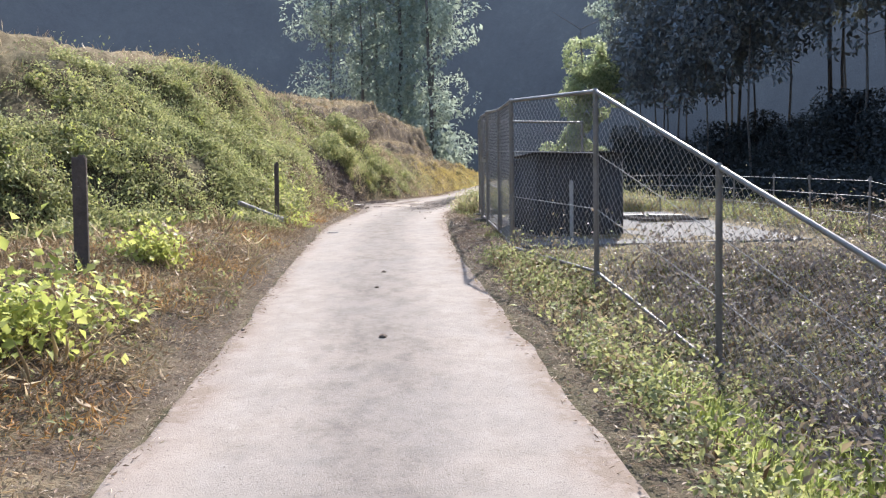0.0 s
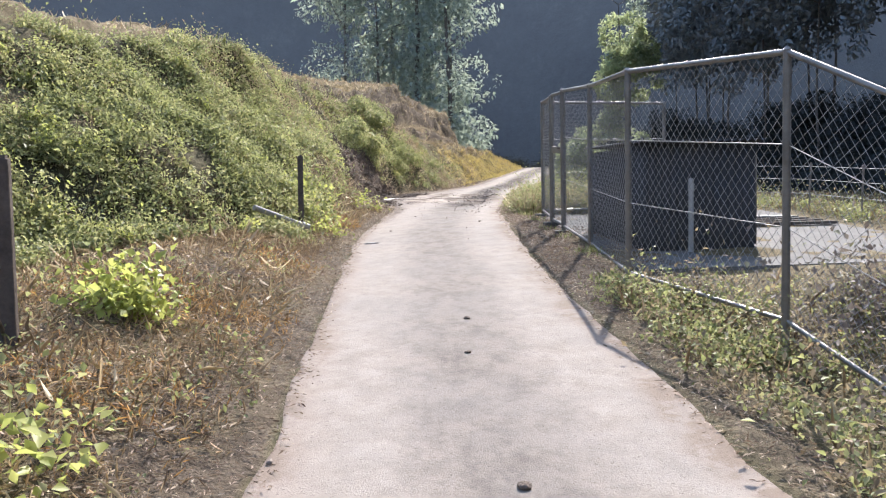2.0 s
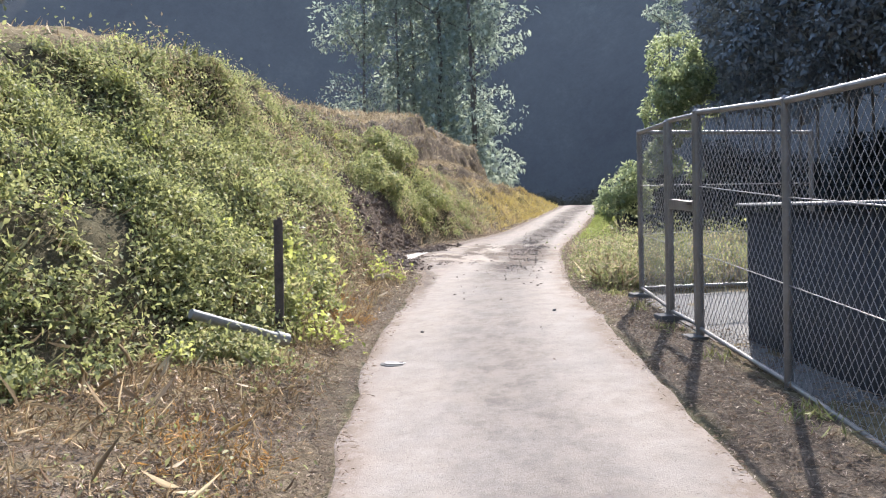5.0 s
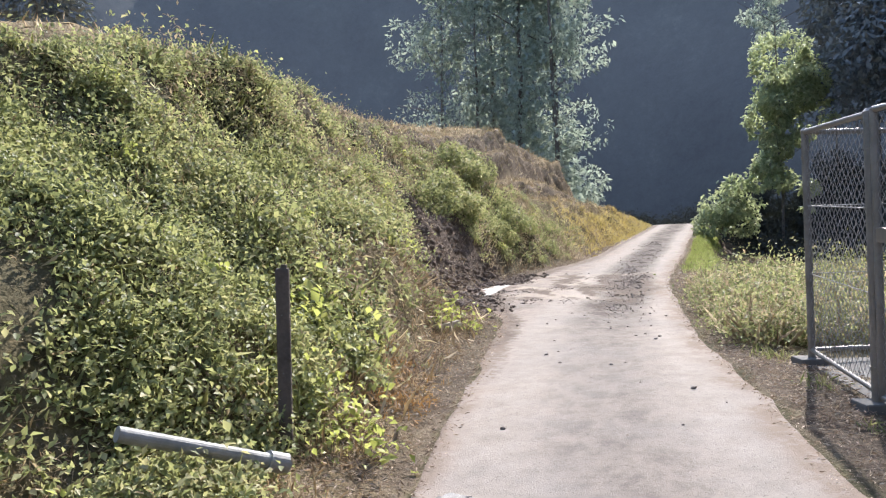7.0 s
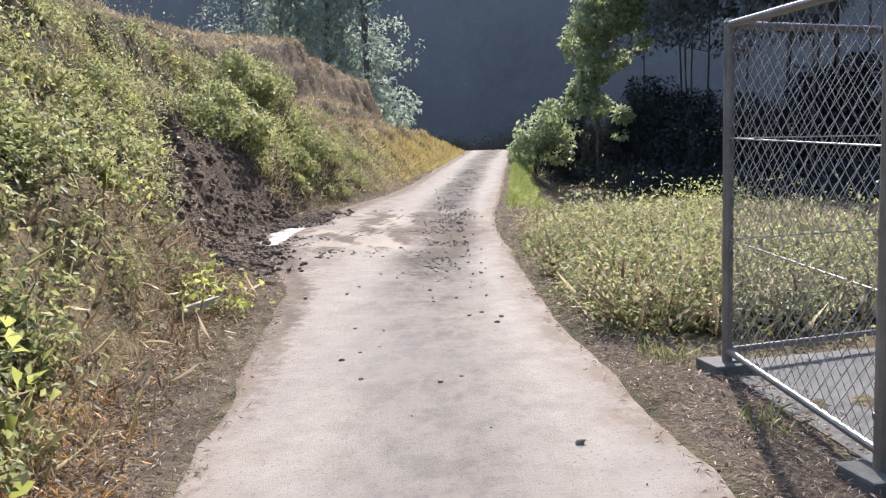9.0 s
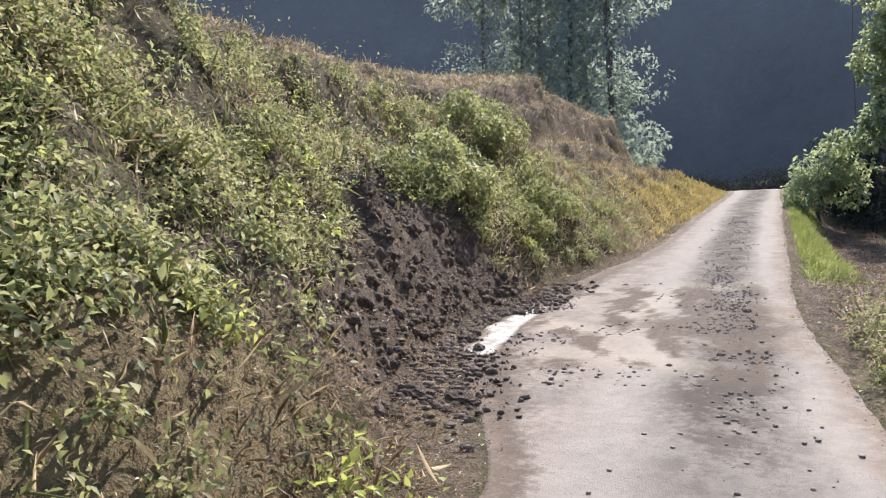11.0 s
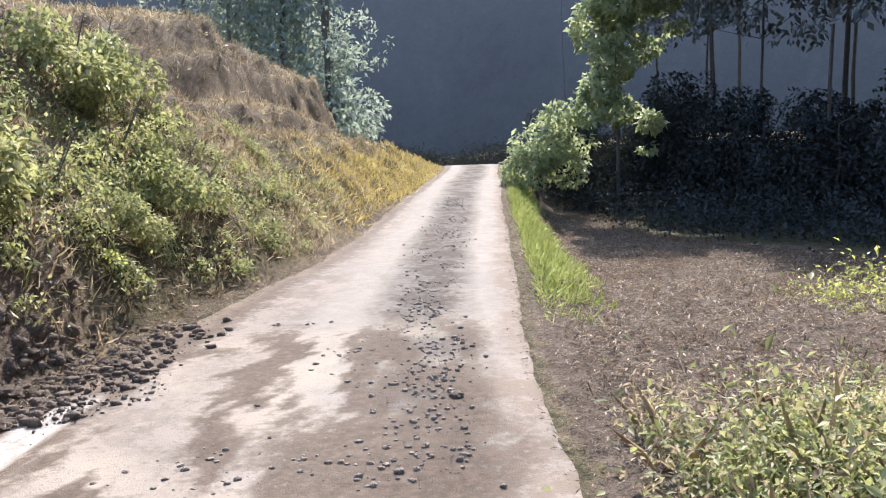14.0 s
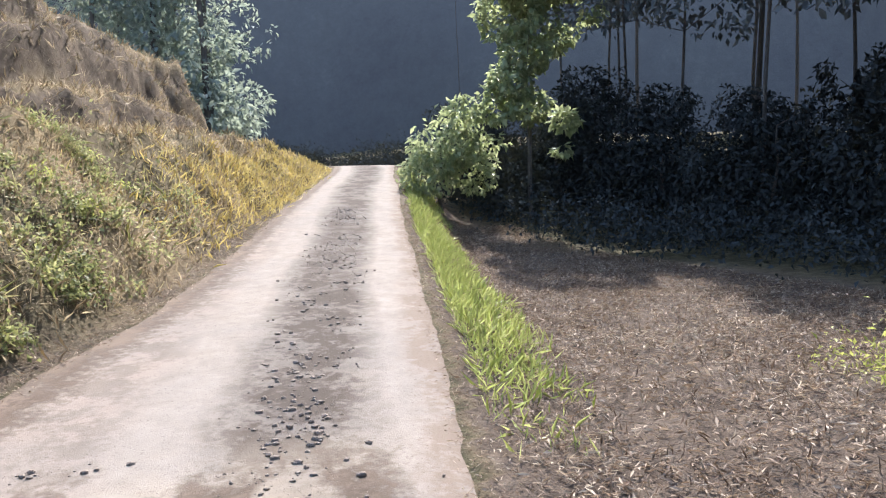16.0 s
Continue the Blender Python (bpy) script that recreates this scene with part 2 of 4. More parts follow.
def make_ground():
    s = Nodes("soil_ground")
    n1, n2, n3 = s.noise(.7, 5.0), s.noise(6, 6.0, .7), s.noise(45, 4.0, .7)
    soil = s.ramp(n2, [(.25, (.05, .037, .029)), (.5, (.11, .083, .066)), (.75, (.2, .157, .124))])
    dry = s.ramp(n2, [(.25, (.15, .11, .065)), (.5, (.27, .205, .12)), (.8, (.40, .32, .2))])
    moss_shade = s.ramp(n2, [(.3, (.035, .032, .02)), (.5, (.085, .075, .042)), (.7, (.17, .145, .085))])
    c = s.mix(s.attr("dry"), moss_shade, dry)
    c = s.mix(s.attr("bare"), c, soil)
    c = s.mix(s.math("MULTIPLY", n3, .25), c, (.30, .25, .18), "OVERLAY")
    h = s.math("ADD", s.math("MULTIPLY", n2, .6), s.math("MULTIPLY", n3, .4))
    s.bump(h, .9, .07)
    s.b.inputs["Specular IOR Level"].default_value = .12
    return s.base(c, .95)


def make_road():
    s = Nodes("worn_concrete")
    uv = s.add("UVMap").outputs[0]
    sep = s.add("SeparateXYZ")
    s.link(uv, sep.inputs[0])
    a, l = sep.outputs[0], sep.outputs[1]
    st = s.add("Mapping")
    st.inputs["Scale"].default_value = (1.3, .9, 1)
    s.link(uv, st.inputs[0])
    big, mid, fine = s.noise(.8, 5.0, .65), s.noise(5, 6.0, .7), s.noise(110, 3.0, .7)
    cross = s.noise(3.4, 8.0, .76, st.outputs[0])
    wav = s.noise(.35, 3.0)
    c = s.ramp(mid, [(.3, (.235, .2, .168)), (.5, (.285, .246, .21)), (.7, (.33, .288, .25))])
    aw = s.math("ABSOLUTE", s.math("ADD", a, s.math("MULTIPLY_ADD", wav, .4, -.2)))
    trk = s.ramp(aw, [(.15, (0, 0, 0)), (.52, (1, 1, 1)), (.74, (1, 1, 1)), (1.0, (.65, .65, .65))])
    midmask = s.mix(1.0, (1, 1, 1), trk, "SUBTRACT")
    crumb = s.noise(14, 5.0, .7)
    # transverse stains, strongest down the middle
    stain = s.ramp(s.math("ADD", s.math("MULTIPLY", cross, .75), s.math("MULTIPLY", crumb, .25)), [(.46, (0, 0, 0)), (.58, (1, 1, 1))])
    c = s.mix(s.math("MULTIPLY", stain, s.math("MULTIPLY_ADD", midmask, .72, .14)), c, (.13, .112, .1))
    c = s.mix(s.math("MULTIPLY", midmask, s.math("MULTIPLY_ADD", mid, 1.8, -.4)), c, (.15, .128, .11))
    margin = s.ramp(aw, [(.72, (0, 0, 0)), (1.0, (1, 1, 1))])
    c = s.mix(s.math("MULTIPLY", margin, .45), c, (.37, .3, .25))
    grey = s.ramp(big, [(.42, (0, 0, 0)), (.62, (1, 1, 1))])
    c = s.mix(s.math("MULTIPLY", grey, .4), c, (.222, .203, .186))
    # earth carried onto the upper stretch, and the mud spill
    far = s.ramp(s.math("MULTIPLY", l, .05), [(.38, (0, 0, 0)), (.52, (1, 1, 1))])
    dirtn = s.ramp(s.math("ADD", s.math("MULTIPLY", s.noise(2.6, 5.0, .7), .65), s.math("MULTIPLY", crumb, .35)), [(.455, (0, 0, 0)), (.545, (1, 1, 1))])
    d = s.math("MULTIPLY", s.math("MULTIPLY", midmask, far), s.math("MULTIPLY_ADD", dirtn, .75, .3))
    c = s.mix(s.math("MINIMUM", s.math("MULTIPLY", d, 1.2), .95), c, (.075, .059, .048))
    ragged = s.math("MULTIPLY_ADD", crumb, 1.5, s.math("MULTIPLY_ADD", mid, .8, -1.15))
    spill = s.math("MULTIPLY", s.ramp(s.math("ADD", s.attr("spill"), ragged), [(.34, (0, 0, 0)), (.8, (1, 1, 1))]), .9)
    silt = s.math("MULTIPLY", s.attr("silt"), s.ramp(s.noise(1.3, 3.0), [(.4, (0, 0, 0)), (.6, (1, 1, 1))]))
    c = s.mix(s.math("MULTIPLY", silt, .7), c, (.36, .305, .245))
    c = s.mix(spill, c, s.ramp(crumb, [(.35, (.055, .039, .029)), (.65, (.14, .105, .08))]))
    edge = s.math("MULTIPLY", s.attr("edge"), s.math("MULTIPLY_ADD", dirtn, .9, .25))
    c = s.mix(s.math("MINIMUM", s.math("MULTIPLY", edge, 1.1), .85), c, (.2, .152, .118))
    c = s.mix(s.math("MULTIPLY", fine, .5), c, (.5, .48, .46), "OVERLAY")
    sp = s.ramp(s.noise(60, 2.0, .6), [(.62, (0, 0, 0)), (.70, (1, 1, 1))])
    c = s.mix(s.math("MULTIPLY", sp, .5), c, (.085, .07, .06))
    s.bump(s.math("ADD", s.math("MULTIPLY", mid, .5), s.math("MULTIPLY", fine, .5)), .5, .02)
    wet = s.math("MULTIPLY", s.attr("wet"), s.ramp(s.math("MULTIPLY_ADD", crumb, .5, s.math("MULTIPLY", mid, .5)), [(.44, (.15, .15, .15)), (.54, (1, 1, 1))]))
    c = s.mix(s.math("MULTIPLY", wet, .85), c, (.38, .36, .335))
    s.link(s.math("MULTIPLY_ADD", wet, .4, .1), s.b.inputs["Specular IOR Level"])
    return s.base(c, s.math("MULTIPLY_ADD", wet, -.55, .9))


def plain(name, c1, c2, scale=8.0, rough=.7, metal=0.0, bump=.3, dist=.01):
    s = Nodes(name)
    n = s.noise(scale, 6.0, .65)
    m2 = s.noise(scale * 7, 4.0, .6)
    c = s.ramp(s.math("ADD", s.math("MULTIPLY", n, .7), s.math("MULTIPLY", m2, .3)), [(.3, c1), (.7, c2)])
    s.bump(m2, bump, dist)
    s.b.inputs["Specular IOR Level"].default_value = .15 if rough > .8 else .5
    return s.base(c, rough, metal)


GROUND, ROAD = make_ground(), make_road()
STEEL = plain("weathered_steel", (.15, .138, .125), (.27, .252, .235), 5, .45, .55, .1, .003)
WIRE = plain("galvanised_wire", (.2, .195, .19), (.32, .31, .3), 9, .45, .4, .05, .001)
WOOD = plain("weathered_wood", (.06, .048, .042), (.15, .122, .105), 9, .85, 0, .5, .01)
PALE_WOOD = plain("cut_wood", (.35, .28, .2), (.5, .42, .33), 12, .8)
PIPE = plain("dirty_plastic_pipe", (.15, .145, .135), (.33, .32, .3), 5, .6)
PVC = plain("grey_plastic_pipe", (.28, .28, .27), (.42, .42, .4), 6, .45)
CONCRETE = plain("pad_concrete", (.10, .093, .086), (.18, .169, .158), 3, .85, 0, .4, .01)
BLACK = plain("black_sheet", (.02, .019, .02), (.042, .04, .041), 3, .65, 0, .15, .004)
RUBBER = plain("black_hose", (.02, .02, .022), (.045, .045, .046), 8, .5)
BARK = plain("bark", (.085, .078, .072), (.17, .155, .14), 10, .9, 0, .8, .03)
STONE = plain("dark_clod", (.1, .074, .058), (.22, .172, .138), 14, .95, 0, .8, .02)
SOIL = plain("raw_earth", (.075, .056, .044), (.19, .147, .118), 9, .95, 0, .9, .03)
GRIT = plain("road_grit", (.19, .153, .125), (.36, .3, .255), 14, .95, 0, .8, .02)
IRON = plain("cast_iron_lid", (.10, .095, .09), (.22, .21, .2), 20, .6, .4)


# ---- ground ----
def axis(lo, hi, fine, reach, d0, d1, dense):
    a = list(np.arange(lo, d0, fine)) + list(np.arange(d0, d1, dense)) + list(np.arange(d1, hi + 1e-6, fine))
    hi = a[-1]
    s, p = fine, []
    v = hi
    while v < reach:
        s *= 1.28
        v += s
        p.append(v)
    s, q = fine, []
    v = lo
    while v > -reach:
        s *= 1.28
        v -= s
        q.append(v)
    return np.array(q[::-1] + a + p)


def grid_mesh(name, X, Y, Z):
    ny, nx = X.shape
    v = np.stack([X, Y, Z], -1).reshape(-1, 3)
    i = np.arange(ny * nx).reshape(ny, nx)
    q = np.stack([i[:-1, :-1], i[:-1, 1:], i[1:, 1:], i[1:, :-1]], -1).reshape(-1, 4)
    return raw_mesh(name, v, q)


def raw_mesh(name, v, f, smooth=True):
    me = bpy.data.meshes.new(name)
    k = f.shape[1]
    me.vertices.add(len(v))
    me.vertices.foreach_set("co", np.ascontiguousarray(v, np.float32).ravel())
    me.loops.add(f.size)
    me.loops.foreach_set("vertex_index", np.ascontiguousarray(f, np.int32).ravel())
    me.polygons.add(len(f))
    me.polygons.foreach_set("loop_start", np.arange(0, f.size, k, dtype=np.int32))
    me.polygons.foreach_set("loop_total", np.full(len(f), k, np.int32))
    if smooth:
        me.polygons.foreach_set("use_smooth", np.ones(len(f), bool))
    me.update(calc_edges=True)
    return me


def cover(x, y):
    """How dry and how bare the ground is."""
    u = toe_x(y) - x
    dl, dr = road_l(y) - x, x - road_r(y)
    n = fbm(x * .8, y * .8, 61)
    dry = np.where(dl > 0, np.where(u > 0, step(.46, .64, n) * (.3 + .4 * step(10, 15, y)) + .5 * step(15, 22, y) + .45 * step(3.4, 4.4, y) * (1 - step(8.6, 9.4, y)) * (1 - step(.5, 1.1, u)) + .6 * step(0, 1, u - bank_u(y)), .2 + .5 * step(.4, .6, n)), 0)
    dry = np.where(dr > 0, .45 + .4 * step(10, 11.5, y) - .3 * step(-1, -3, y), dry)
    bare = np.where((dl > 0) & (dl < .45), .7 * (1 - dl / .45), 0)
    bare = np.maximum(bare, step(-.2, .1, u) * step(8.2, 9.6, y) * (1 - step(14.3, 15.8, y)) * (1 - .8 * step(.6, 1.0, u + .9 * (n - .5))))
    bare = np.maximum(bare, np.where((dl > 0) & (u < 0), .75 * step(.42, .6, fbm(x * 2.3, y * 2.3, 63)), 0))
    bare = np.maximum(bare, np.where((dr > 0) & (dr < .3), .5, 0))
    bare = np.maximum(bare, np.where(dr > 0, step(10.2, 11.6, y) * .97, 0))
    bare = np.maximum(bare, np.where((dr > 0) & (dr < .6) & (y > -1) & (y < 6.8), .85, 0))
    # wood floor and ground behind the enclosure: dark moss tone as painted shade
    wood = step(9.8, 11.2, x + .9 * step(20, 25, y))
    wood = np.maximum(wood, step(6.3, 7, x) * (1 - step(8, 10, y)) * (dr > 0))
    dry, bare = dry * (1 - wood), bare * (1 - wood)
    v = u - bank_u(y) + .4 * (fbm(x * .9, y * .9, 51, 4) - .5)
    for a in (.48, 1.2, 1.6):
        bare = np.maximum(bare, np.where(dl > 0, .8 * step(a - .1, a, v) * (1 - step(a + .25, a + .4, v)) * step(10, 14, y), 0))
    return np.clip(dry, 0, 1), np.clip(bare, 0, 1)


gx, gy = np.meshgrid(axis(-6, 9.5, .12, 900, -2.2, 1.2, .05), axis(-10, 36, .12, 900, 8.6, 15.8, .05))
me = grid_mesh("ground", gx, gy, height(gx, gy))
for nm, val in zip(("dry", "bare"), cover(gx, gy)):
    me.attributes.new(nm, "FLOAT", "POINT").data.foreach_set("value", val.astype(np.float32).ravel())
ground = tagged(part("ground", me, GROUND), "bare soil and dry grass hillside beside the lane", "ground", kind="structure")


def build_road():
    ys = np.concatenate([np.arange(-40, -12, .5), np.arange(-12, 36, .12), np.arange(36, 58, .5)])
    ws = np.concatenate([np.linspace(0, .14, 15)[:-1], np.linspace(.14, 1, 30)])
    Y, W = np.meshgrid(ys, ws, indexing="ij")
    wob = .05 * (fbm(Y * 2.3, W * 0 + 3, 71, 5) - .5)
    L, Rr = road_l(Y) + wob * 2, road_r(Y) + .08 * (fbm(Y * 2.3, W * 0 + 9, 73, 5) - .5)
    X = L + (Rr - L) * W
    A = (W - .5) * 2
    Z = lane_z(X, Y) + .012 * (1 - A ** 2) + .01 * (fbm(X * 2, Y * 2, 75) - .5)
    rim = np.abs(A) > .999
    Z = np.where(rim, Z - .025, Z + .003)
    me = grid_mesh("road", X[:, ::1], Y, Z)
    uv = me.uv_layers.new(name="UVMap")
    idx = np.empty(len(me.loops), np.int32)
    me.loops.foreach_get("vertex_index", idx)
    co = np.stack([X - strip_x(Y), Y], -1).reshape(-1, 2)[idx]
    uv.data.foreach_set("uv", co.astype(np.float32).ravel())
    band = step(10.3, 11.4, Y) * (1 - step(14.6, 15.8, Y))
    silt = band * (1 - .8 * step(.75, .95, W))
    spill = band * .95 * step(.43, .58, fbm(X * 3.4 + 5, Y * 1.1, 201, 4)) * (1 - .7 * step(.8, .95, W))
    for bx, by, rx, ry in ((2.35, 12.5, .8, .7), (1.15, 14.6, .45, .2), (2.75, 13.3, .35, .9), (2.1, 11.2, .3, .8), (.6, 14.2, .6, .3)):
        spill = np.maximum(spill, 1.3 * np.exp(-((X - bx) / rx) ** 2 - ((Y - by) / ry) ** 2) * step(.36, .5, fbm(X * 3, Y * 3, 203, 4)))
    spill = np.clip(spill, 0, 1)
    spill = np.maximum(spill, (1 - step(.06, .2, W)) * step(4, 8, Y) * .8)
    spill = np.maximum(spill, step(8.5, 10.5, Y) * (1 - step(20, 25, Y)) * (1 - step(.06, .26, W)) * (1 - .3 * step(15, 18, Y)))
    rag = .12 * (fbm(X * 2.2, Y * 2.2, 77) - .5)
    edge = np.maximum(1 - step(.0, .11, W + .9 * rag), step(.86, .97, W + 1.1 * rag))
    wet = step(11.2, 11.5, Y) * (1 - step(13.6, 13.9, Y)) * step(.0, .02, W - .12 * (fbm(X * 5, Y * 5, 78) - .42)) * (1 - step(.1, .115, W + .02 * (fbm(X * 4, Y * 4, 79) - .5)))
    spill = spill * (1 - wet)
    for nm, v in (("spill", spill), ("edge", edge), ("wet", wet), ("silt", silt)):
        me.attributes.new(nm, "FLOAT", "POINT").data.foreach_set("value", v.astype(np.float32).ravel())
    tagged(part("road", me, ROAD), "narrow pale worn concrete lane with dirt down its middle", "road", kind="structure")


build_road()


# ---- scattered foliage ----
def unit(v):
    return v / np.maximum(np.linalg.norm(v, axis=-1, keepdims=True), 1e-9)


def leaves(P, D, N, L, W, fold=.18, droop=.0):
    """Folded leaves from base points, directions, normals, lengths and widths."""
    D = unit(D)
    S = unit(np.cross(D, N))
    U = np.cross(S, D)
    L, W = L[:, None], W[:, None]
    v0 = P
    v1 = P + D * L * .45 + S * W * .5 + U * W * fold
    v2 = P + D * L - U * L * droop
    v3 = P + D * L * .45 - S * W * .5 + U * W * fold
    v = np.stack([v0, v1, v2, v3], 1).reshape(-1, 3)
    b = np.arange(len(P))[:, None] * 4
    f = np.stack([b + [0, 1, 2], b + [0, 2, 3]], 1).reshape(-1, 3)
    return v, f


def spread(n, box, mask):
    """Random plan points in a box, kept where the mask allows."""
    x, y = R.uniform(box[0], box[1], n), R.uniform(box[2], box[3], n)
    k = R.uniform(size=n) < mask(x, y)
    return x[k], y[k]


def plants(x, y, per, hgt, L, W, up=.5, wide=.12, drop=.1):
    """Leafy plants: a few stems' worth of leaves round each plan point."""
    n = len(x)
    nrm = slope_normal(x, y)
    z = height(x, y)
    size = R.uniform(.55, 1.3, n) * (.55 + .95 * step(.3, .7, fbm(x * 1.6 + 3, y * 1.6, 191, 3)))
    base = np.repeat(np.stack([x, y, z], -1), per, 0)
    nr = np.repeat(nrm, per, 0)
    sz = np.repeat(size, per)
    m = n * per
    t = R.uniform(.05, 1, m) ** .8
    ax = unit(nr * .55 + np.array([0, 0, .75]))
    off = R.normal(size=(m, 3)) * (wide * sz)[:, None]
    P = base + ax * (t * hgt * sz)[:, None] + off * .8
    D = unit(R.normal(size=(m, 3)) + off * 3 + np.array([0, 0, -.15]))
    N = unit(nr * .3 + np.array([0, 0, 1.0]) + R.normal(size=(m, 3)) * up)
    ln = L * R.uniform(.55, 1.35, m) * sz ** .5
    return leaves(P, D, N, ln, ln * W / L * R.uniform(.8, 1.2, m), .2, drop)


def clumps(x, y, rad, per, L, W, lift=0.0):
    """Low domed clumps of leaves standing off the slope."""
    n = len(x)
    nrm = slope_normal(x, y)
    size = rad * R.uniform(.5, 1.4, n)
    base = np.repeat(np.stack([x, y, height(x, y)], -1) + nrm * lift, per, 0)
    nr, sz = np.repeat(nrm, per, 0), np.repeat(size, per)
    m = n * per
    ax = unit(nr * .6 + np.array([0, 0, .7]))
    d = unit(R.normal(size=(m, 3)))
    d = d - 2 * np.minimum((d * ax).sum(-1), 0)[:, None] * ax
    lum = .7 + .6 * vn(d[:, 0] * 2.4 + base[:, 1] * 9, d[:, 1] * 2.4 + d[:, 2] * 1.9, 241)
    P = base + d * (sz * lum * R.uniform(.35, 1.05, m) ** .5)[:, None]
    D = unit(R.normal(size=(m, 3)) * .8 + d * .5 + np.array([0, 0, -.25]))
    N = unit(d * .5 + np.array([0, 0, .8]) + R.normal(size=(m, 3)) * .4)
    ln = L * R.uniform(.5, 1.35, m)
    return leaves(P, D, N, ln, ln * W / L * R.uniform(.8, 1.2, m), .2, .12)


def blades(x, y, L, W, lean=.5, lift=0.0):
    """Single grass blades."""
    n = len(x)
    P = np.stack([x, y, height(x, y) + lift], -1)
    D = unit(np.array([0, 0, 1.0]) + R.normal(size=(n, 3)) * lean)
    N = unit(R.normal(size=(n, 3)) + np.array([0, -.4, 0]))
    ln = L * R.uniform(.4, 1.3, n)
    return leaves(P, D, N, ln, W * R.uniform(.7, 1.3, n), .1, .25)


def chips(x, y, size, lift=.01):
    n = len(x)
    P = np.stack([x, y, height(x, y) + lift], -1)
    D = unit(R.normal(size=(n, 3)) * np.array([1, 1, .25]))
    N = unit(np.array([0, 0, 1.0]) + R.normal(size=(n, 3)) * .5)
    ln = size * R.uniform(.5, 1.6, n)
    return leaves(P, D, N, ln, ln * R.uniform(.07, .26, n), .25, .1)


def stuff(name, data, material, label, category):
    v = np.concatenate([d[0] for d in data])
    o, fs = 0, []
    for a, f in data:
        fs.append(f + o)
        o += len(a)
    me = raw_mesh(name, v, np.concatenate(fs), False)
    return tagged(part(name, me, material), label, category, kind="stuff")


def u_of(x, y):
    return toe_x(y) - x


def bank_green(x, y):
    u = u_of(x, y) + .75 * step(-1.5, 0, y) * (1 - step(2.6, 3.6, y))
    n = fbm(x * .9 + 7, y * .9, 81)
    g = (.25 + .75 * step(.36, .5, n)) * (.1 + .9 * step(.4, .52, fbm(x * 1.9, y * 1.9, 83, 3))) * step(.0, .25, u) * (1 - step(-.1, .5, u - bank_u(y)))
    g = g * (1 - .98 * step(8.9, 9.6, y) * (1 - step(14.0, 14.9, y)) * (1 - step(.5, .8, u + .9 * (n - .5))))
    g = g * (1 - .15 * step(3.6, 4.6, y) * (1 - step(8.5, 9.5, y)) * (1 - step(.35, 1.0, u + .7 * (n - .5))))
    g = g * (1 - .6 * step(9.5, 12, y) * (1 - step(17, 20, y)))
    return g * (1 - .9 * step(15.5, 20.5, y) * (1 - .75 * step(.48, .58, fbm(x * .9, y * .9, 87)) * (1 - step(21, 25, y))))


x, y = spread(200000, (-5.4, 3.0, -2.0, 23), bank_green)
old = R.uniform(size=len(x)) < .08 + step(5, 8, y) * (.15 + .32 * step(.4, .6, fbm(x * .6, y * .6, 85)))
stuff("bank_withered_weeds", [plants(x[old][::2], y[old][::2], 5, .2, .042, .016), clumps(x[old][::14], y[old][::14], .17, 55, .036, .013)], WITHERED, "withered brown weeds among the green growth on the bank", "weeds")
x, y = x[~old], y[~old]
stuff("bank_shrubs", [plants(x[::4], y[::4], 6, .16, .038, .022), plants(x[::12], y[::12], 13, .28, .042, .024, .6, .11), clumps(x[::7], y[::7], .18, 85, .042, .025)], GREEN, "dense green weeds and low shrubs covering the bank", "shrubs")
x, y = spread(60000, (-5.4, 3.0, -2, 23), bank_green)
stuff("bank_green_grass", [blades(x, y, .22, .006, 1.1)], GREEN, "long green grass blades among the weeds on the bank", "grass")
x, y = spread(8000, (-6, 4, -3, 23), lambda x, y: bank_green(x, y) * (.1 + .9 * step(.48, .58, fbm(x * .9, y * .9, 91))))
stuff("bank_young_growth", [plants(x[::4], y[::4], 12, .26, .042, .024), clumps(x[1::4], y[1::4], .13, 44, .042, .026, .1)], LIME, "bright yellow-green young leaves among the weeds on the bank", "weeds")


x, y = spread(24000, (-4.5, 2.0, 1, 19), lambda x, y: step(-.1, .2, u_of(x, y)) * (1 - step(3, 3.6, u_of(x, y))) * (1 - .8 * step(8.8, 9.6, y) * (1 - step(14.2, 15, y)) * (1 - step(.8, 1.4, u_of(x, y)))))
stuff("bank_thatch", [chips(x, y, .04, .03)], WITHERED, "thatch of dead stems and leaves on the bank", "litter")


def bank_dry(x, y):
    u = u_of(x, y)
    n = fbm(x * 1.1, y * 1.1, 101) - .16 * step(.2, .6, u - bank_u(y))
    low = step(3.6, 4.6, y) * (1 - step(8.5, 9.5, y)) * (1 - step(.5, 1.2, u))
    d = step(-.3, .3, u) * np.maximum(.3 + .7 * step(.4, .6, n), low) * (1 - step(6, 9, u))
    mudfree = 1 - .985 * step(8.9, 9.6, y) * (1 - step(14.0, 14.9, y)) * (1 - step(.8, 1.3, u + .5 * (n - .5)))
    return d * np.maximum(.16 + .84 * step(9, 17, y), low * .2) * mudfree


x, y = spread(330000, (-9, 8, -4, 34), bank_dry)
stuff("bank_dry_grass", [blades(x, y, .15, .0055, 1.0)], STRAW, "dry brown and straw-coloured grass on the bank and terraces", "grass")
x, y = spread(38000, (-8, 5, 8, 34), lambda x, y: step(-.2, .3, u_of(x, y) - bank_u(y)) * (1 - step(3.2, 4.5, u_of(x, y) - bank_u(y))))
stuff("terrace_dry_grass", [blades(x, y, .12, .008, 1.5)], WITHERED, "brown withered grass on the upper terraces", "grass")
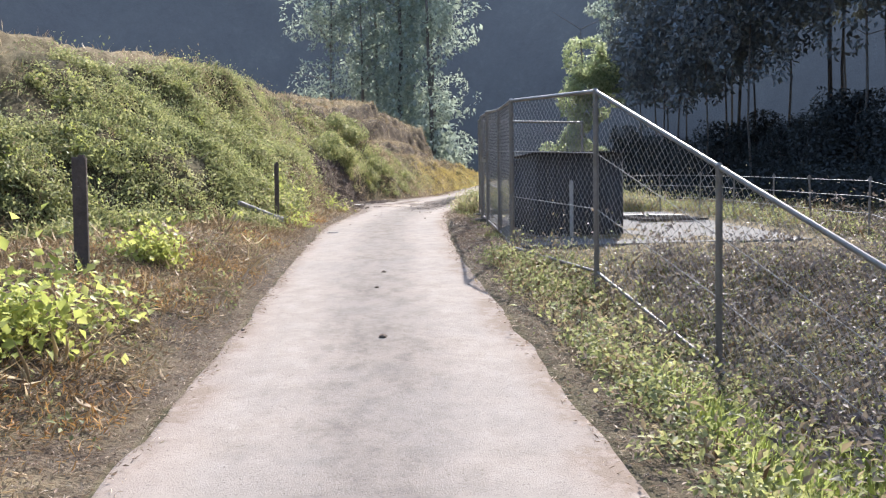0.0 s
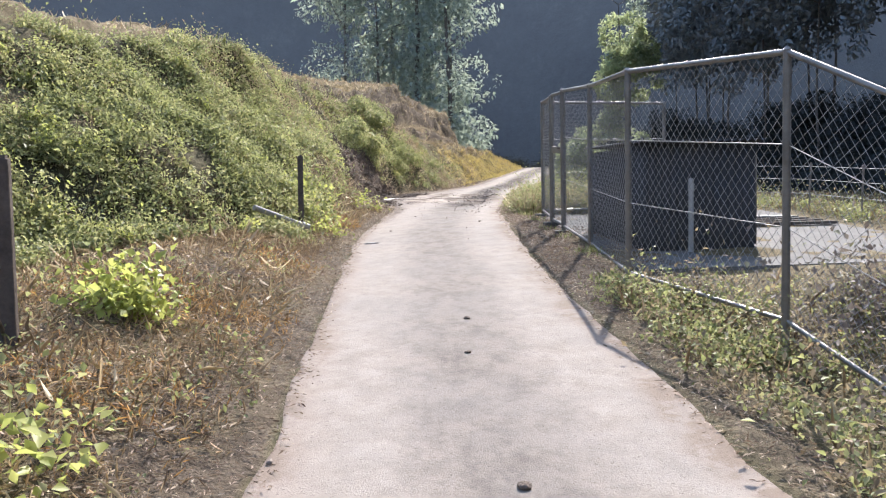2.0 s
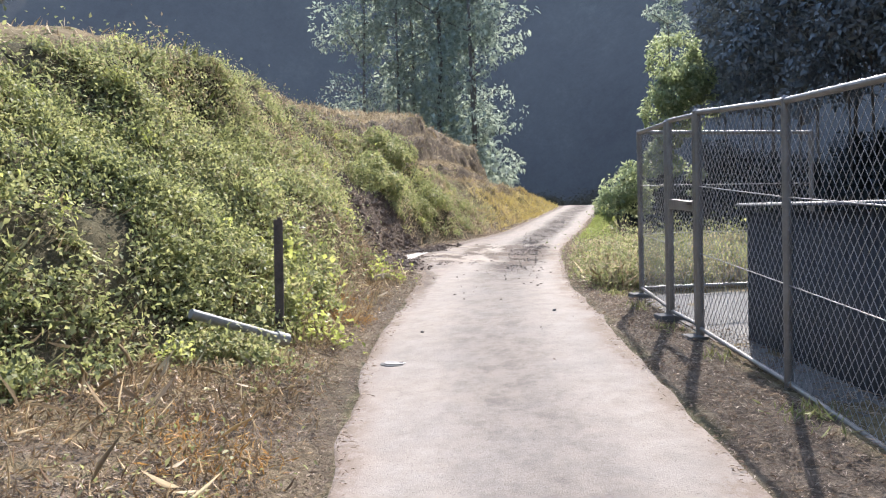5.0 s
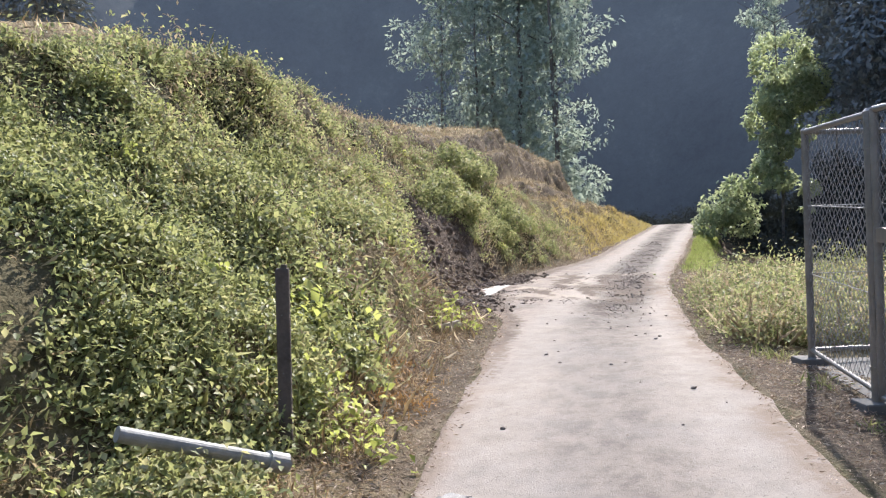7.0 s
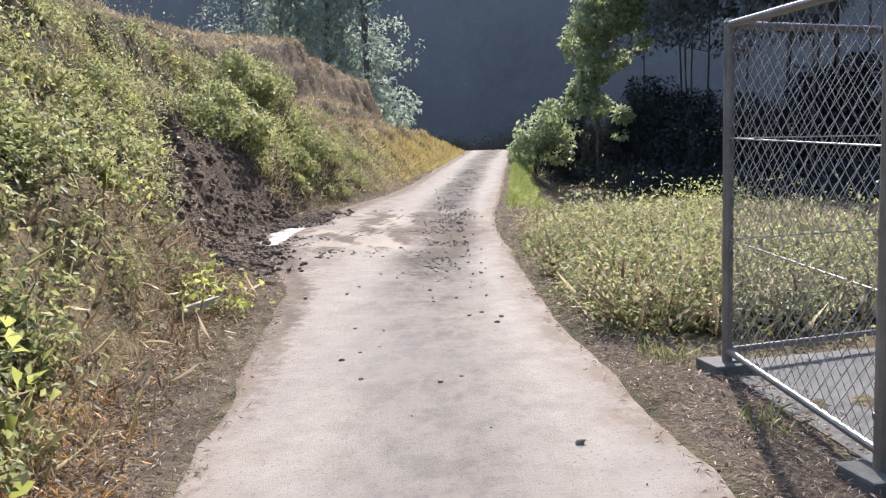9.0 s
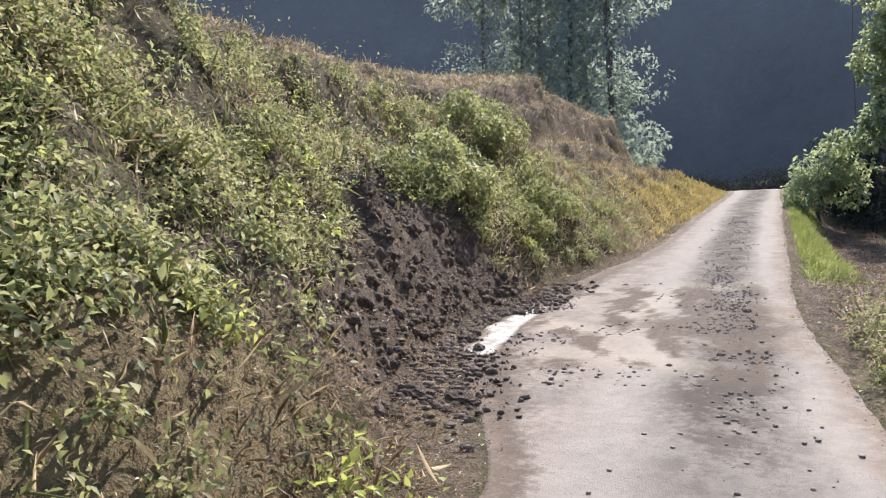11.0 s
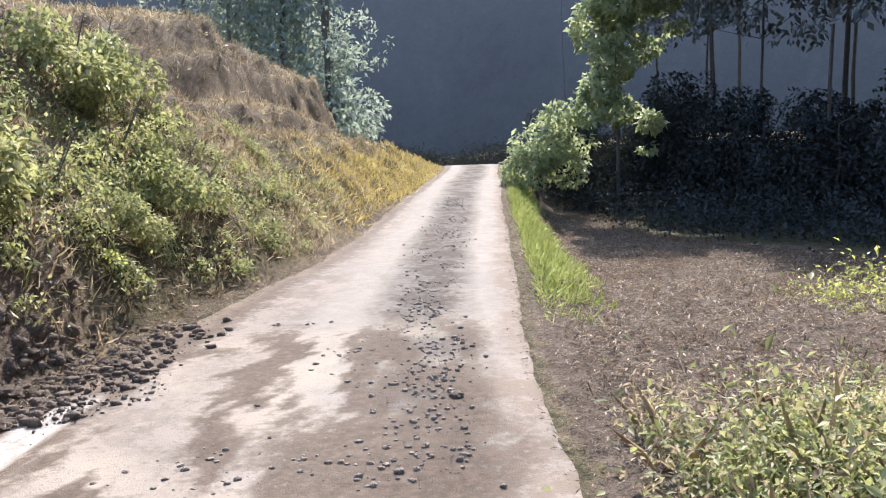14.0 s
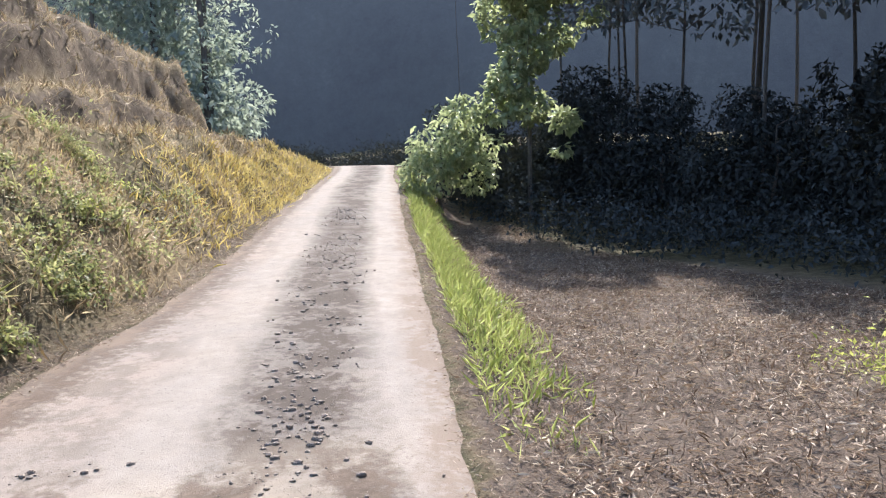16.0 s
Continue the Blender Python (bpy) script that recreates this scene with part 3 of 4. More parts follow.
x, y = spread(14000, (-1.6, 1.2, 8.8, 15.2), lambda x, y: step(-.3, .1, u_of(x, y)) * (1 - step(1.2, 1.8, u_of(x, y))))
stuff("bank_roots", [chips(x[::3], y[::3], .05, .02)], LITTER, "roots and dead stems on the bare earth scar", "litter")
x, y = spread(60000, (1, 8, 18, 34), lambda x, y: step(-.35, .1, u_of(x, y)) * (1 - step(.5, 1.6, u_of(x, y))) * step(20, 27, y))
stuff("golden_grass", [blades(x, y, .16, .012, .9)], GOLD, "golden sunlit dry grass at the end of the bank", "grass")


def verge_left(x, y):
    d = road_l(y) - x
    return step(.05, .5, d) * step(-.6, .1, -u_of(x, y)) * (1 - .9 * step(9, 10, y) * (1 - step(15, 16.5, y))) * (.35 + .65 * step(.35, .55, fbm(x * 1.5, y * 1.5, 111)))


x, y = spread(300000, (-6, 1.5, -9, 20), verge_left)
stuff("verge_dry_grass", [blades(x, y, .075, .005, 2.4, .015), chips(x[::3], y[::3], .026, .03)], VERGE, "flattened dry grass on the verge beside the lane", "grass")
x, y = spread(110000, (-5, 1.2, -9, 9.5), verge_left)
stuff("verge_thatch", [chips(x, y, .026, .02)], WITHERED, "matted dead leaves and stems on the verge", "litter")
x, y = spread(7000, (-4.5, 1.2, -9, 9.2), lambda x, y: verge_left(x, y) * step(.45, .6, fbm(x * 1.1, y * 1.1, 115)))
stuff("verge_low_weeds", [plants(x, y, 6, .07, .03, .018, .5, .06)], GREEN, "low green weeds coming through the dry verge", "weeds")
x, y = spread(6000, (-5, 1.2, -9, 9), verge_left)
stuff("verge_straws", [blades(x, y, .2, .0024, 3.0, .03)], STRAW, "long bleached straws lying over the verge", "straw")
SPOTS = ((-1.0, -1.1, .3), (-.84, 1.2, .2), (-.7, 5.8, .35), (-1.35, -2.9, .3), (-.9, -5.2, .3), (-1.8, -.9, .35), (-.35, 5.0, .2))
x = np.concatenate([R.normal(px, pr, int(2200 * pr)) for px, py, pr in SPOTS])
y = np.concatenate([R.normal(py, pr, int(2200 * pr)) for px, py, pr in SPOTS])
k = road_l(y) - x > .12
stuff("verge_rusty_grass", [blades(x[k], y[k], .065, .004, 2.2, .015)], RUST, "rust-orange dying grass in patches on the verge", "grass")
SPOTS = ((-1.55, -4.6, .18, 95), (-1.2, -3.85, .08, 12), (-1.42, -1.65, .12, 75), (-.85, 4.3, .17, 35), (-1.1, 5.3, .17, 22), (-.45, 3.95, .1, 8), (-.05, 8.1, .14, 14))
x = np.concatenate([R.normal(px, pr, n) for px, py, pr, n in SPOTS])
y = np.concatenate([R.normal(py, pr, n) for px, py, pr, n in SPOTS])
k = road_l(y) - x > .15
stuff("verge_weeds", [plants(x[k], y[k], 14, .2, .06, .042)], LIME, "bright green broad-leaved weeds on the dry verge", "weeds")


def litter_mask(x, y):
    dl, dr = road_l(y) - x, x - road_r(y)
    return np.maximum(step(-.16, .03, dl) * (1 - step(.5, 1.2, dl)), step(-.2, .03, dr) * (1 - step(.3, .8, dr)) )


x, y = spread(420000, (-2, 7.5, -8, 26), litter_mask)
x2, y2 = spread(130000, (-4.5, 1.0, -9, 9), lambda x, y: step(.02, .3, road_l(y) - x) * step(-.8, -.1, -u_of(x, y)))
x, y = np.concatenate([x, x2]), np.concatenate([y, y2])
stuff("leaf_litter", [chips(x, y, .03, .02)], LITTER, "dead leaves and twigs along the edges of the lane", "litter")
x, y = spread(130000, (3, 10, 10, 28), lambda x, y: step(.1, .5, x - road_r(y)) * step(10, 11.5, y) * (.45 + .55 * step(.35, .6, fbm(x, y, 131))))
stuff("field_litter", [chips(x, y, .045, .03), chips(x[::9], y[::9], .06, .04), blades(x[::3], y[::3], .08, .004, 1.6)], LITTER, "brown cut stalks and dead plants covering the bare field", "litter")



def right_green(x, y):
    d = x - road_r(y)
    n = fbm(x * .9, y * .9, 141)
    lower = step(.1, .35, d) * (1 - step(-.6, .3, y + .12 * np.maximum(x - 2.4, 0))) * (.3 + .7 * step(.3, .5, n))
    mound = step(.12, .4, d) * step(6.4, 7.0, y) * (1 - step(10.5, 13, y + .8 * (n - .5))) * (1 - step(5.5, 7, x)) * .8
    beyond = step(6.4, 6.8, x) * (1 - step(8, 10, y)) * .35
    return np.maximum(np.maximum(lower, mound), beyond)


x, y = spread(30000, (1.6, 8, -7, 12), right_green)
dead = (R.uniform(size=len(x)) < .62 * step(2.4, 3.4, x + .8 * (fbm(x, y, 211) - .5))) & (y < 2)
stuff("dead_brambles", [plants(x[dead], y[dead], 9, .26, .05, .026), clumps(x[dead][::9], y[dead][::9], .22, 50, .05, .026, .05)], BRAMBLE, "dry brown-grey brambles and dead weeds below the lane", "brambles")
x, y = x[~dead], y[~dead]
old = R.uniform(size=len(x)) < .35
stuff("roadside_withered", [plants(x[old], y[old], 6, .14, .042, .02), clumps(x[old][::6], y[old][::6], .14, 40, .042, .02)], WITHERED, "withered brown weeds on the slope below the lane", "weeds")
x, y = x[~old], y[~old]
stuff("roadside_weeds", [plants(x, y, 7, .12, .034, .021), clumps(x[::5], y[::5], .17, 70, .038, .024)], GREEN, "green weeds and brambles below the lane", "weeds")
x, y = spread(9000, (2.4, 6.5, 6.4, 13), right_green)
stuff("mound_growth", [plants(x, y, 4, .24, .04, .018, .6, .14), clumps(x[::4], y[::4], .24, 60, .036, .018, .06)], GREEN, "yellow-green and withered weeds on the mound beside the lane", "weeds")
stuff("mound_grass", [blades(x, y, .34, .006, .8), clumps(x[2::6], y[2::6], .22, 60, .045, .014, .1)], STRAW, "straw-yellow grass on the mound beside the lane", "grass")
x, y = spread(5200, (2.4, 6.5, 6.4, 13), lambda x, y: right_green(x, y) * step(.42, .56, fbm(x, y, 231)))
stuff("mound_young_growth", [plants(x[::2], y[::2], 7, .26, .034, .017, .6, .12), clumps(x[::3], y[::3], .2, 80, .034, .018, .08)], GREEN, "fresh yellow-green shoots on the mound", "weeds")
x, y = spread(9000, (2.2, 4.2, -7.5, -4.2), lambda x, y: step(.35, .6, x - road_r(y)) * step(.45, .6, fbm(x, y, 221)))
stuff("corner_grass", [blades(x, y, .22, .009, .6)], FRESH, "bright green grass on the slope below the lane", "grass")
x, y = spread(20000, (1.6, 11, -9, 12), right_green)
stuff("roadside_dry_stalks", [blades(x, y, .18, .0045, .9)], VERGE, "dry stalks and grass among the roadside weeds", "grass")
x, y = spread(270000, (3.5, 11, 12.5, 33), lambda x, y: step(.02, .15, x - road_r(y) - .06) * (1 - step(.45, .95, x - road_r(y) + .7 * (fbm(x * 1.5, y * 1.5, 251) - .5))) * step(14.8, 17.2, y + 1.5 * (fbm(x * 2, y * 2, 253) - .5)))
stuff("green_grass_strip", [blades(x, y, .13, .005, .9)], FRESH, "bright green grass strip beside the lane", "grass")
SPOTS = ((2.08, .1, .1, 500), (2.2, 1.5, .08, 160), (2.33, 4.15, .05, 90), (2.42, 5.2, .06, 110), (1.98, -.5, .12, 300), (2.5, 6.3, .1, 260), (2.3, 3.0, .05, 70))
x = np.concatenate([R.normal(px, pr, n) for px, py, pr, n in SPOTS])
y = np.concatenate([R.normal(py, pr * 1.6, n) for px, py, pr, n in SPOTS])
stuff("fence_foot_grass", [blades(x[::2], y[::2], .09, .005, .9)], GREEN, "small tufts of green grass at the foot of the fence", "grass")
x, y = spread(30000, (1.6, 2.8, -1.2, 7), lambda x, y: step(.0, .1, x - road_r(y)) * (.15 + .85 * step(.45, .6, fbm(x * 2.2, y * 2.2, 261))) * .3)
stuff("fence_foot_litter", [chips(x, y, .035, .02)], LITTER, "dead leaves and twigs on the soil beside the fence", "litter")
x, y = spread(2700, (9.5, 18, -2, 40), lambda x, y: step(9.5, 11.5, x + .9 * step(20, 25, y)))
x2, y2 = spread(2600, (-10, 14, 37, 50), lambda x, y: 1 - .9 * ((x > road_l(y)) & (x < road_r(y))))
stuff("undergrowth", [clumps(x, y, .75, 40, .1, .05, .1), clumps(x2, y2, .55, 30, .11, .055)], UNDER, "undergrowth beneath the trees, shade put into its dark leaf colour", "undergrowth")
x, y = spread(500, (5.5, 9.5, 13.5, 17.5), lambda x, y: 1 - step(.3, .9, np.hypot(x - 7.2, (y - 15.3))))
stuff("field_edge_weeds", [plants(x, y, 28, .25, .05, .025)], LIME, "green weeds at the edge of the bare field", "weeds")


# ---- clods and stones ----
def lump(r, seed, fine):
    bm = bmesh.new()
    bmesh.ops.create_icosphere(bm, subdivisions=fine, radius=r * .8)
    q = np.random.default_rng(seed)
    for v in bm.verts:
        v.co *= q.uniform(.55, 1.4) if fine == 1 else 1 + .5 * noise.noise(v.co * 1.6 + Vector((seed, 0, 0))) + .35 * noise.noise(v.co * 4 + Vector((0, seed, 0)))
        v.co.z *= .9
    me = bpy.data.meshes.new("clod")
    bm.to_mesh(me)
    bm.free()
    me.materials.append(STONE)
    return me


def clod_field(name, pts, label, material=STONE, fine=1):
    protos = [lump(1, s, fine) for s in range(6)]
    vs, fs, o = [], [], 0
    data = []
    for me in protos:
        v = np.empty(len(me.vertices) * 3, np.float32)
        me.vertices.foreach_get("co", v)
        f = np.array([p.vertices[:] for p in me.polygons])
        data.append((v.reshape(-1, 3), f))
    for px, py, pz, r in pts:
        v, f = data[int(R.integers(6))]
        a = R.uniform(0, 6.28)
        c, s = math.cos(a), math.sin(a)
        w = v @ np.array([[c, s, 0], [-s, c, 0], [0, 0, 1]]) * r * np.array([1, R.uniform(.65, 1), R.uniform(.7, 1.1)]) + (px, py, pz + r * .08)
        vs.append(w)
        fs.append(f + o)
        o += len(v)
    for me in protos:
        bpy.data.meshes.remove(me)
    me = raw_mesh(name, np.concatenate(vs), np.concatenate(fs), False)
    tagged(part(name, me, material), label, "soil", kind="stuff")


def surface(x, y):
    on = (x > road_l(y)) & (x < road_r(y))
    return np.where(on, lane_z(x, y) + .012, height(x, y))


x, y = spread(42000, (-1.2, 1.6, 8.8, 16.5), lambda x, y: step(-.9, -.1, u_of(x, y)) * (1 - .99 * step(-.05, .2, u_of(x, y))) * (1 - step(.4, .9, u_of(x, y))) * step(9, 10.5, y) * (1 - step(14.5, 16, y)) * (1 - .97 * step(.0, .03, x - road_l(y)) * step(11.4, 11.7, y) * (1 - step(13.2, 13.5, y))))
r = .005 + .055 * R.uniform(size=len(x)) ** 7
clod_field("mud_clods", np.stack([x, y, surface(x, y), r], -1), "dark crumbled earth fallen from the bank")
x, y = spread(6500, (-1.9, .8, 8.8, 15.6), lambda x, y: step(-.1, .15, u_of(x, y)) * (1 - step(.75, 1.25, u_of(x, y) + .7 * (fbm(x * .8, y * .8, 61) - .5))) * step(9, 10, y) * (1 - step(14.4, 15.4, y)))
r = .012 + .065 * R.uniform(size=len(x)) ** 4
clod_field("scar_lumps", np.stack([x, y, surface(x, y) - r * .25, r], -1), "dark lumps of raw earth in the bank's scar", SOIL, 2)
mid = strip_x
x, y = spread(280000, (1, 8, 8, 26), lambda x, y: np.exp(-((x - mid(y)) / .24) ** 2) * (.15 + .85 * step(.42, .6, fbm(x * 2, y * 1.2, 151))) * step(8.5, 11, y))
x2, y2 = spread(4200, (-1, 6, -9, 20), lambda x, y: ((x > road_l(y)) & (x < road_r(y))) * (.06 + .2 * step(6, 9, y)))
x3, y3 = spread(5200, (0, 3.2, 2.5, 11), lambda x, y: np.exp(-((x - mid(y) - .1) / .4) ** 2) * (.05 + .95 * step(4, 10, y)))
x4, y4 = spread(16000, (.3, 3.2, 10.4, 15.4), lambda x, y: (x > road_l(y) + .35) * (x < road_r(y) - .5) * step(.48, .6, fbm(x * 2.2 + 5, y * 1.6, 201, 4)))
x, y = np.concatenate([x, x2, x3, x4]), np.concatenate([y, y2, y3, y4])
r = .0028 + .028 * R.uniform(size=len(x)) ** 13
clod_field("road_grit", np.stack([x, y, surface(x, y), r], -1), "earth crumbs and small stones scattered on the lane", GRIT)


def big_clod(seed):
    bm = bmesh.new()
    bmesh.ops.create_icosphere(bm, subdivisions=3, radius=1)
    for v in bm.verts:
        p = v.co.copy()
        v.co *= 1 + .45 * noise.noise(p * 1.3 + Vector((seed, 0, 0))) + .3 * noise.noise(p * 3.4 + Vector((0, seed, 0))) + .16 * noise.noise(p * 8 + Vector((0, 0, seed)))
        v.co.z *= .7
    ob = part("earth_clod", bm, STONE)
    return tagged(ob, "large dark clod of earth fallen at the foot of the bank", "earth clod", "fallen earth clods")


clods = [big_clod(s) for s in (3, 8, 15)]
qc = np.random.default_rng(17)
for i in range(34):
    cy = qc.uniform(9.6, 15.2)
    cx = float(toe_x(cy)) + qc.uniform(-.12, .4)
    cr = .03 + .085 * qc.uniform() ** 2
    m = Matrix.Translation((cx, cy, float(surface(cx, cy)) + cr * .1)) @ Matrix.Rotation(qc.uniform(0, 6.28), 4, "Z") @ Matrix.Diagonal((cr, cr * qc.uniform(.7, 1), cr * qc.uniform(.7, 1), 1))
    if i < 3:
        clods[i].matrix_basis = m
    else:
        c = copy_thing(clods[i % 3], Matrix())
        c.matrix_basis = m


# ---- shaped pieces ----
def tube(bm, a, b, r, n=10, r2=None):
    """A closed tapered rod between two points."""
    a, b = Vector(a), Vector(b)
    d = b - a
    m = Matrix.Translation((a + b) / 2) @ d.to_track_quat("Z", "Y").to_matrix().to_4x4()
    bmesh.ops.create_cone(bm, cap_ends=True, segments=n, radius1=r, radius2=r if r2 is None else r2, depth=d.length, matrix=m)
    return bm


def rod(a, b, r, n=10, r2=None):
    return tube(bmesh.new(), a, b, r, n, r2)


def block(cx, cy, cz, sx, sy, sz, bevel=.006, m=None):
    bm = bmesh.new()
    bmesh.ops.create_cube(bm, size=1, matrix=(m or Matrix()) @ Matrix.Translation((cx, cy, cz)) @ Matrix.Diagonal((sx, sy, sz, 1)))
    if bevel:
        bmesh.ops.bevel(bm, geom=bm.edges[:], offset=bevel, segments=2, affect="EDGES", profile=.6)
    return bm


def beam(a, b, w, h, bevel=.004):
    """A rectangular bar from a to b."""
    a, b = Vector(a), Vector(b)
    d = b - a
    m = Matrix.Translation((a + b) / 2) @ d.to_track_quat("Y", "Z").to_matrix().to_4x4()
    return block(0, 0, 0, w, d.length, h, bevel, m)


def chain_link(a, b, ta, tb, pitch=.078, r=.002):
    """Diamond netting between two posts: feet a, b and heads ta, tb."""
    a, b, ta, tb = (np.array(v, float) for v in (a, b, ta, tb))
    w = np.linalg.norm((b - a)[:2])
    h = ((ta - a)[2] + (tb - b)[2]) / 2
    vs, fs, o = [], [], 0
    nrm = unit(np.cross(b - a, [0, 0, 1.0]))

    def at(s, t):
        p = a + (b - a) * s
        q = ta + (tb - ta) * s
        return p + (q - p) * t

    slope = 1.15
    count = int((w + h / slope) / pitch) + 1
    for sgn in (1, -1):
        for i in range(count + 1):
            s0 = -h / slope + i * pitch
            lo, hi = max(0.0, -s0 / (h / slope)), min(1.0, (w - s0) / (h / slope))
            if hi - lo < .01:
                continue
            e = []
            for t in (lo, hi):
                s = (s0 + t * h / slope) / w
                e.append(at(s if sgn > 0 else 1 - s, t) + nrm * sgn * .002)
            d = unit(e[1] - e[0])
            p1, p2 = nrm, unit(np.cross(d, nrm))
            ring = [p1, -.5 * p1 + .87 * p2, -.5 * p1 - .87 * p2]
            for q in e:
                vs += [q + k * r for k in ring]
            fs += [[o, o + 1, o + 4, o + 3], [o + 1, o + 2, o + 5, o + 4], [o + 2, o, o + 3, o + 5]]
            o += 6
    return raw_mesh("netting", np.array(vs), np.array(fs), False)


# ---- chain-link enclosure ----
POSTS = [(3.75, -4.79, -1.6, .03), (3.254, -3.123, -.82, .845), (2.754, -1.452, -.17, 1.663), (2.238, .28, .0, 1.794), (2.398, 2.138, .14, 1.909),
         (2.496, 3.836, .26, 2.07), (2.523, 4.645, .34, 2.085), (2.67, 5.977, .42, 2.152), (4.7, 6.28, .42, 2.15)]


fence = tagged(empty("chain_link_fence"), "grey chain-link fence with steel posts and rails round the enclosure", "fence")


def fence_panel(i, j):
    a, b = POSTS[i], POSTS[j]
    lo = .07
    fa, fb = (a[0], a[1], a[2] + lo), (b[0], b[1], b[2] + lo)
    ta, tb = (a[0], a[1], a[3] - .01), (b[0], b[1], b[3] - .01)
    part("top_rail", rod(ta, tb, .021, 12), STEEL, fence)
    part("bottom_rail", rod(fa, fb, .017, 10), STEEL, fence)
    part("netting", chain_link(fa, fb, ta, tb), WIRE, fence, "diamond chain-link netting")
    for f in (.35, .66):
        p = [Vector(fa).lerp(Vector(ta), f), Vector(fb).lerp(Vector(tb), f)]
        part("tension_wire", rod(p[0], p[1], .004, 6), WIRE, fence)


def fence_post(i, r=.027, foot=True):
    x, y, z0, z1 = POSTS[i]
    post = part("post", rod((x, y, z0 - .15), (x, y, z1), r, 14), STEEL, fence)
    part("cap", rod((x, y, z1), (x, y, z1 + .022), r * 1.12, 14, r * .5), STEEL, post)
    for f in (.12, .5, .88):
        z = z0 + (z1 - z0) * f
        part("clamp_band", rod((x, y, z - .012), (x, y, z + .012), r * 1.16, 14), STEEL, post)
    if foot:
        part("footing", block(x, y, z0 - .06, .24, .22, .15, .012), CONCRETE, post, "small square concrete footing")


for i in range(9):
    fence_post(i, .034 if i in (5, 6) else .027, i in (3, 4, 5, 6, 7))
for i, j in ((0, 1), (1, 2), (2, 3), (3, 4), (4, 5), (6, 7), (7, 8)):
    fence_panel(i, j)


def gate():
    """Narrow gate leaf between two stout posts."""
    a, b = Vector((2.50, 3.905, .35)), Vector((2.52, 4.575, .39))
    ob = tagged(empty("gate"), "narrow closed chain-link gate with steel frame and lock plate", "gate", "chain-link enclosure")
    up = Vector((0, 0, 1.70))
    part("stile", rod(a, a + up, .024, 12), STEEL, ob)
    part("stile", rod(b, b + up, .024, 12), STEEL, ob)
    part("top_rail", rod(a + up, b + up, .02, 12), STEEL, ob)
    part("bottom_rail", rod(a, b, .018, 12), STEEL, ob)
    h = Vector((0, 0, .96))
    part("lock_plate", beam(a + h, b + h, .035, .085), STEEL, ob, "flat horizontal steel lock plate")
    part("latch", block(a.x - .03, a.y + .1, a.z + .99, .05, .1, .03), STEEL, ob)
    part("netting", chain_link(a, b, a + up, b + up), WIRE, ob, "diamond chain-link netting")
    for z in (.25, 1.4):
        part("hinge", rod(b + Vector((0, .035, z)), b + Vector((0, .035, z + .09)), .014, 8), STEEL, ob)


gate()


def pad():
    """Sloping concrete pad inside the enclosure."""
    bm = bmesh.new()
    c = [(2.36, .34), (6.1, .5), (6.3, 6.25), (2.62, 6.1)]
    top = [bm.verts.new((x, y, .045 + .056 * y + .015)) for x, y in c]
    low = [bm.verts.new((v.co.x, v.co.y, v.co.z - .16)) for v in top]
    bm.faces.new(top)
    bm.faces.new(low[::-1])
    for i in range(4):
        bm.faces.new((top[i], low[i], low[(i + 1) % 4], top[(i + 1) % 4]))
    bmesh.ops.bevel(bm, geom=bm.edges[:], offset=.015, segments=2, affect="EDGES")
    bmesh.ops.recalc_face_normals(bm, faces=bm.faces[:])
    tagged(part("concrete_pad", bm, CONCRETE), "pale grey concrete pad inside the fenced enclosure", "pavement", kind="structure")


pad()


def corrugated(a, b, z0, z1, period=.076, depth=.014, n_per=8):
    """An upright corrugated sheet from a to b, with thickness."""
    a, b = np.array(a), np.array(b)
    w = np.linalg.norm(b - a)
    d = (b - a) / w
    nr = np.array([d[1], -d[0]])
    n = int(w / period * n_per)
    s = np.linspace(0, w, n + 1)
    off = depth * np.sin(s / period * 2 * math.pi)
    vs = []
    for k in (0, .003):
        xy = a + s[:, None] * d + (off + k)[:, None] * nr
        for z in (z0, z1):
            vs.append(np.concatenate([xy, np.full((n + 1, 1), z)], 1))
    v = np.concatenate(vs)
    m = n + 1
    f = []
    for i in range(n):
        f += [[i, i + 1, m + i + 1, m + i], [2 * m + i + 1, 2 * m + i, 3 * m + i, 3 * m + i + 1], [m + i, m + i + 1, 3 * m + i + 1, 3 * m + i]]
    return raw_mesh("sheet", v, np.array(f))


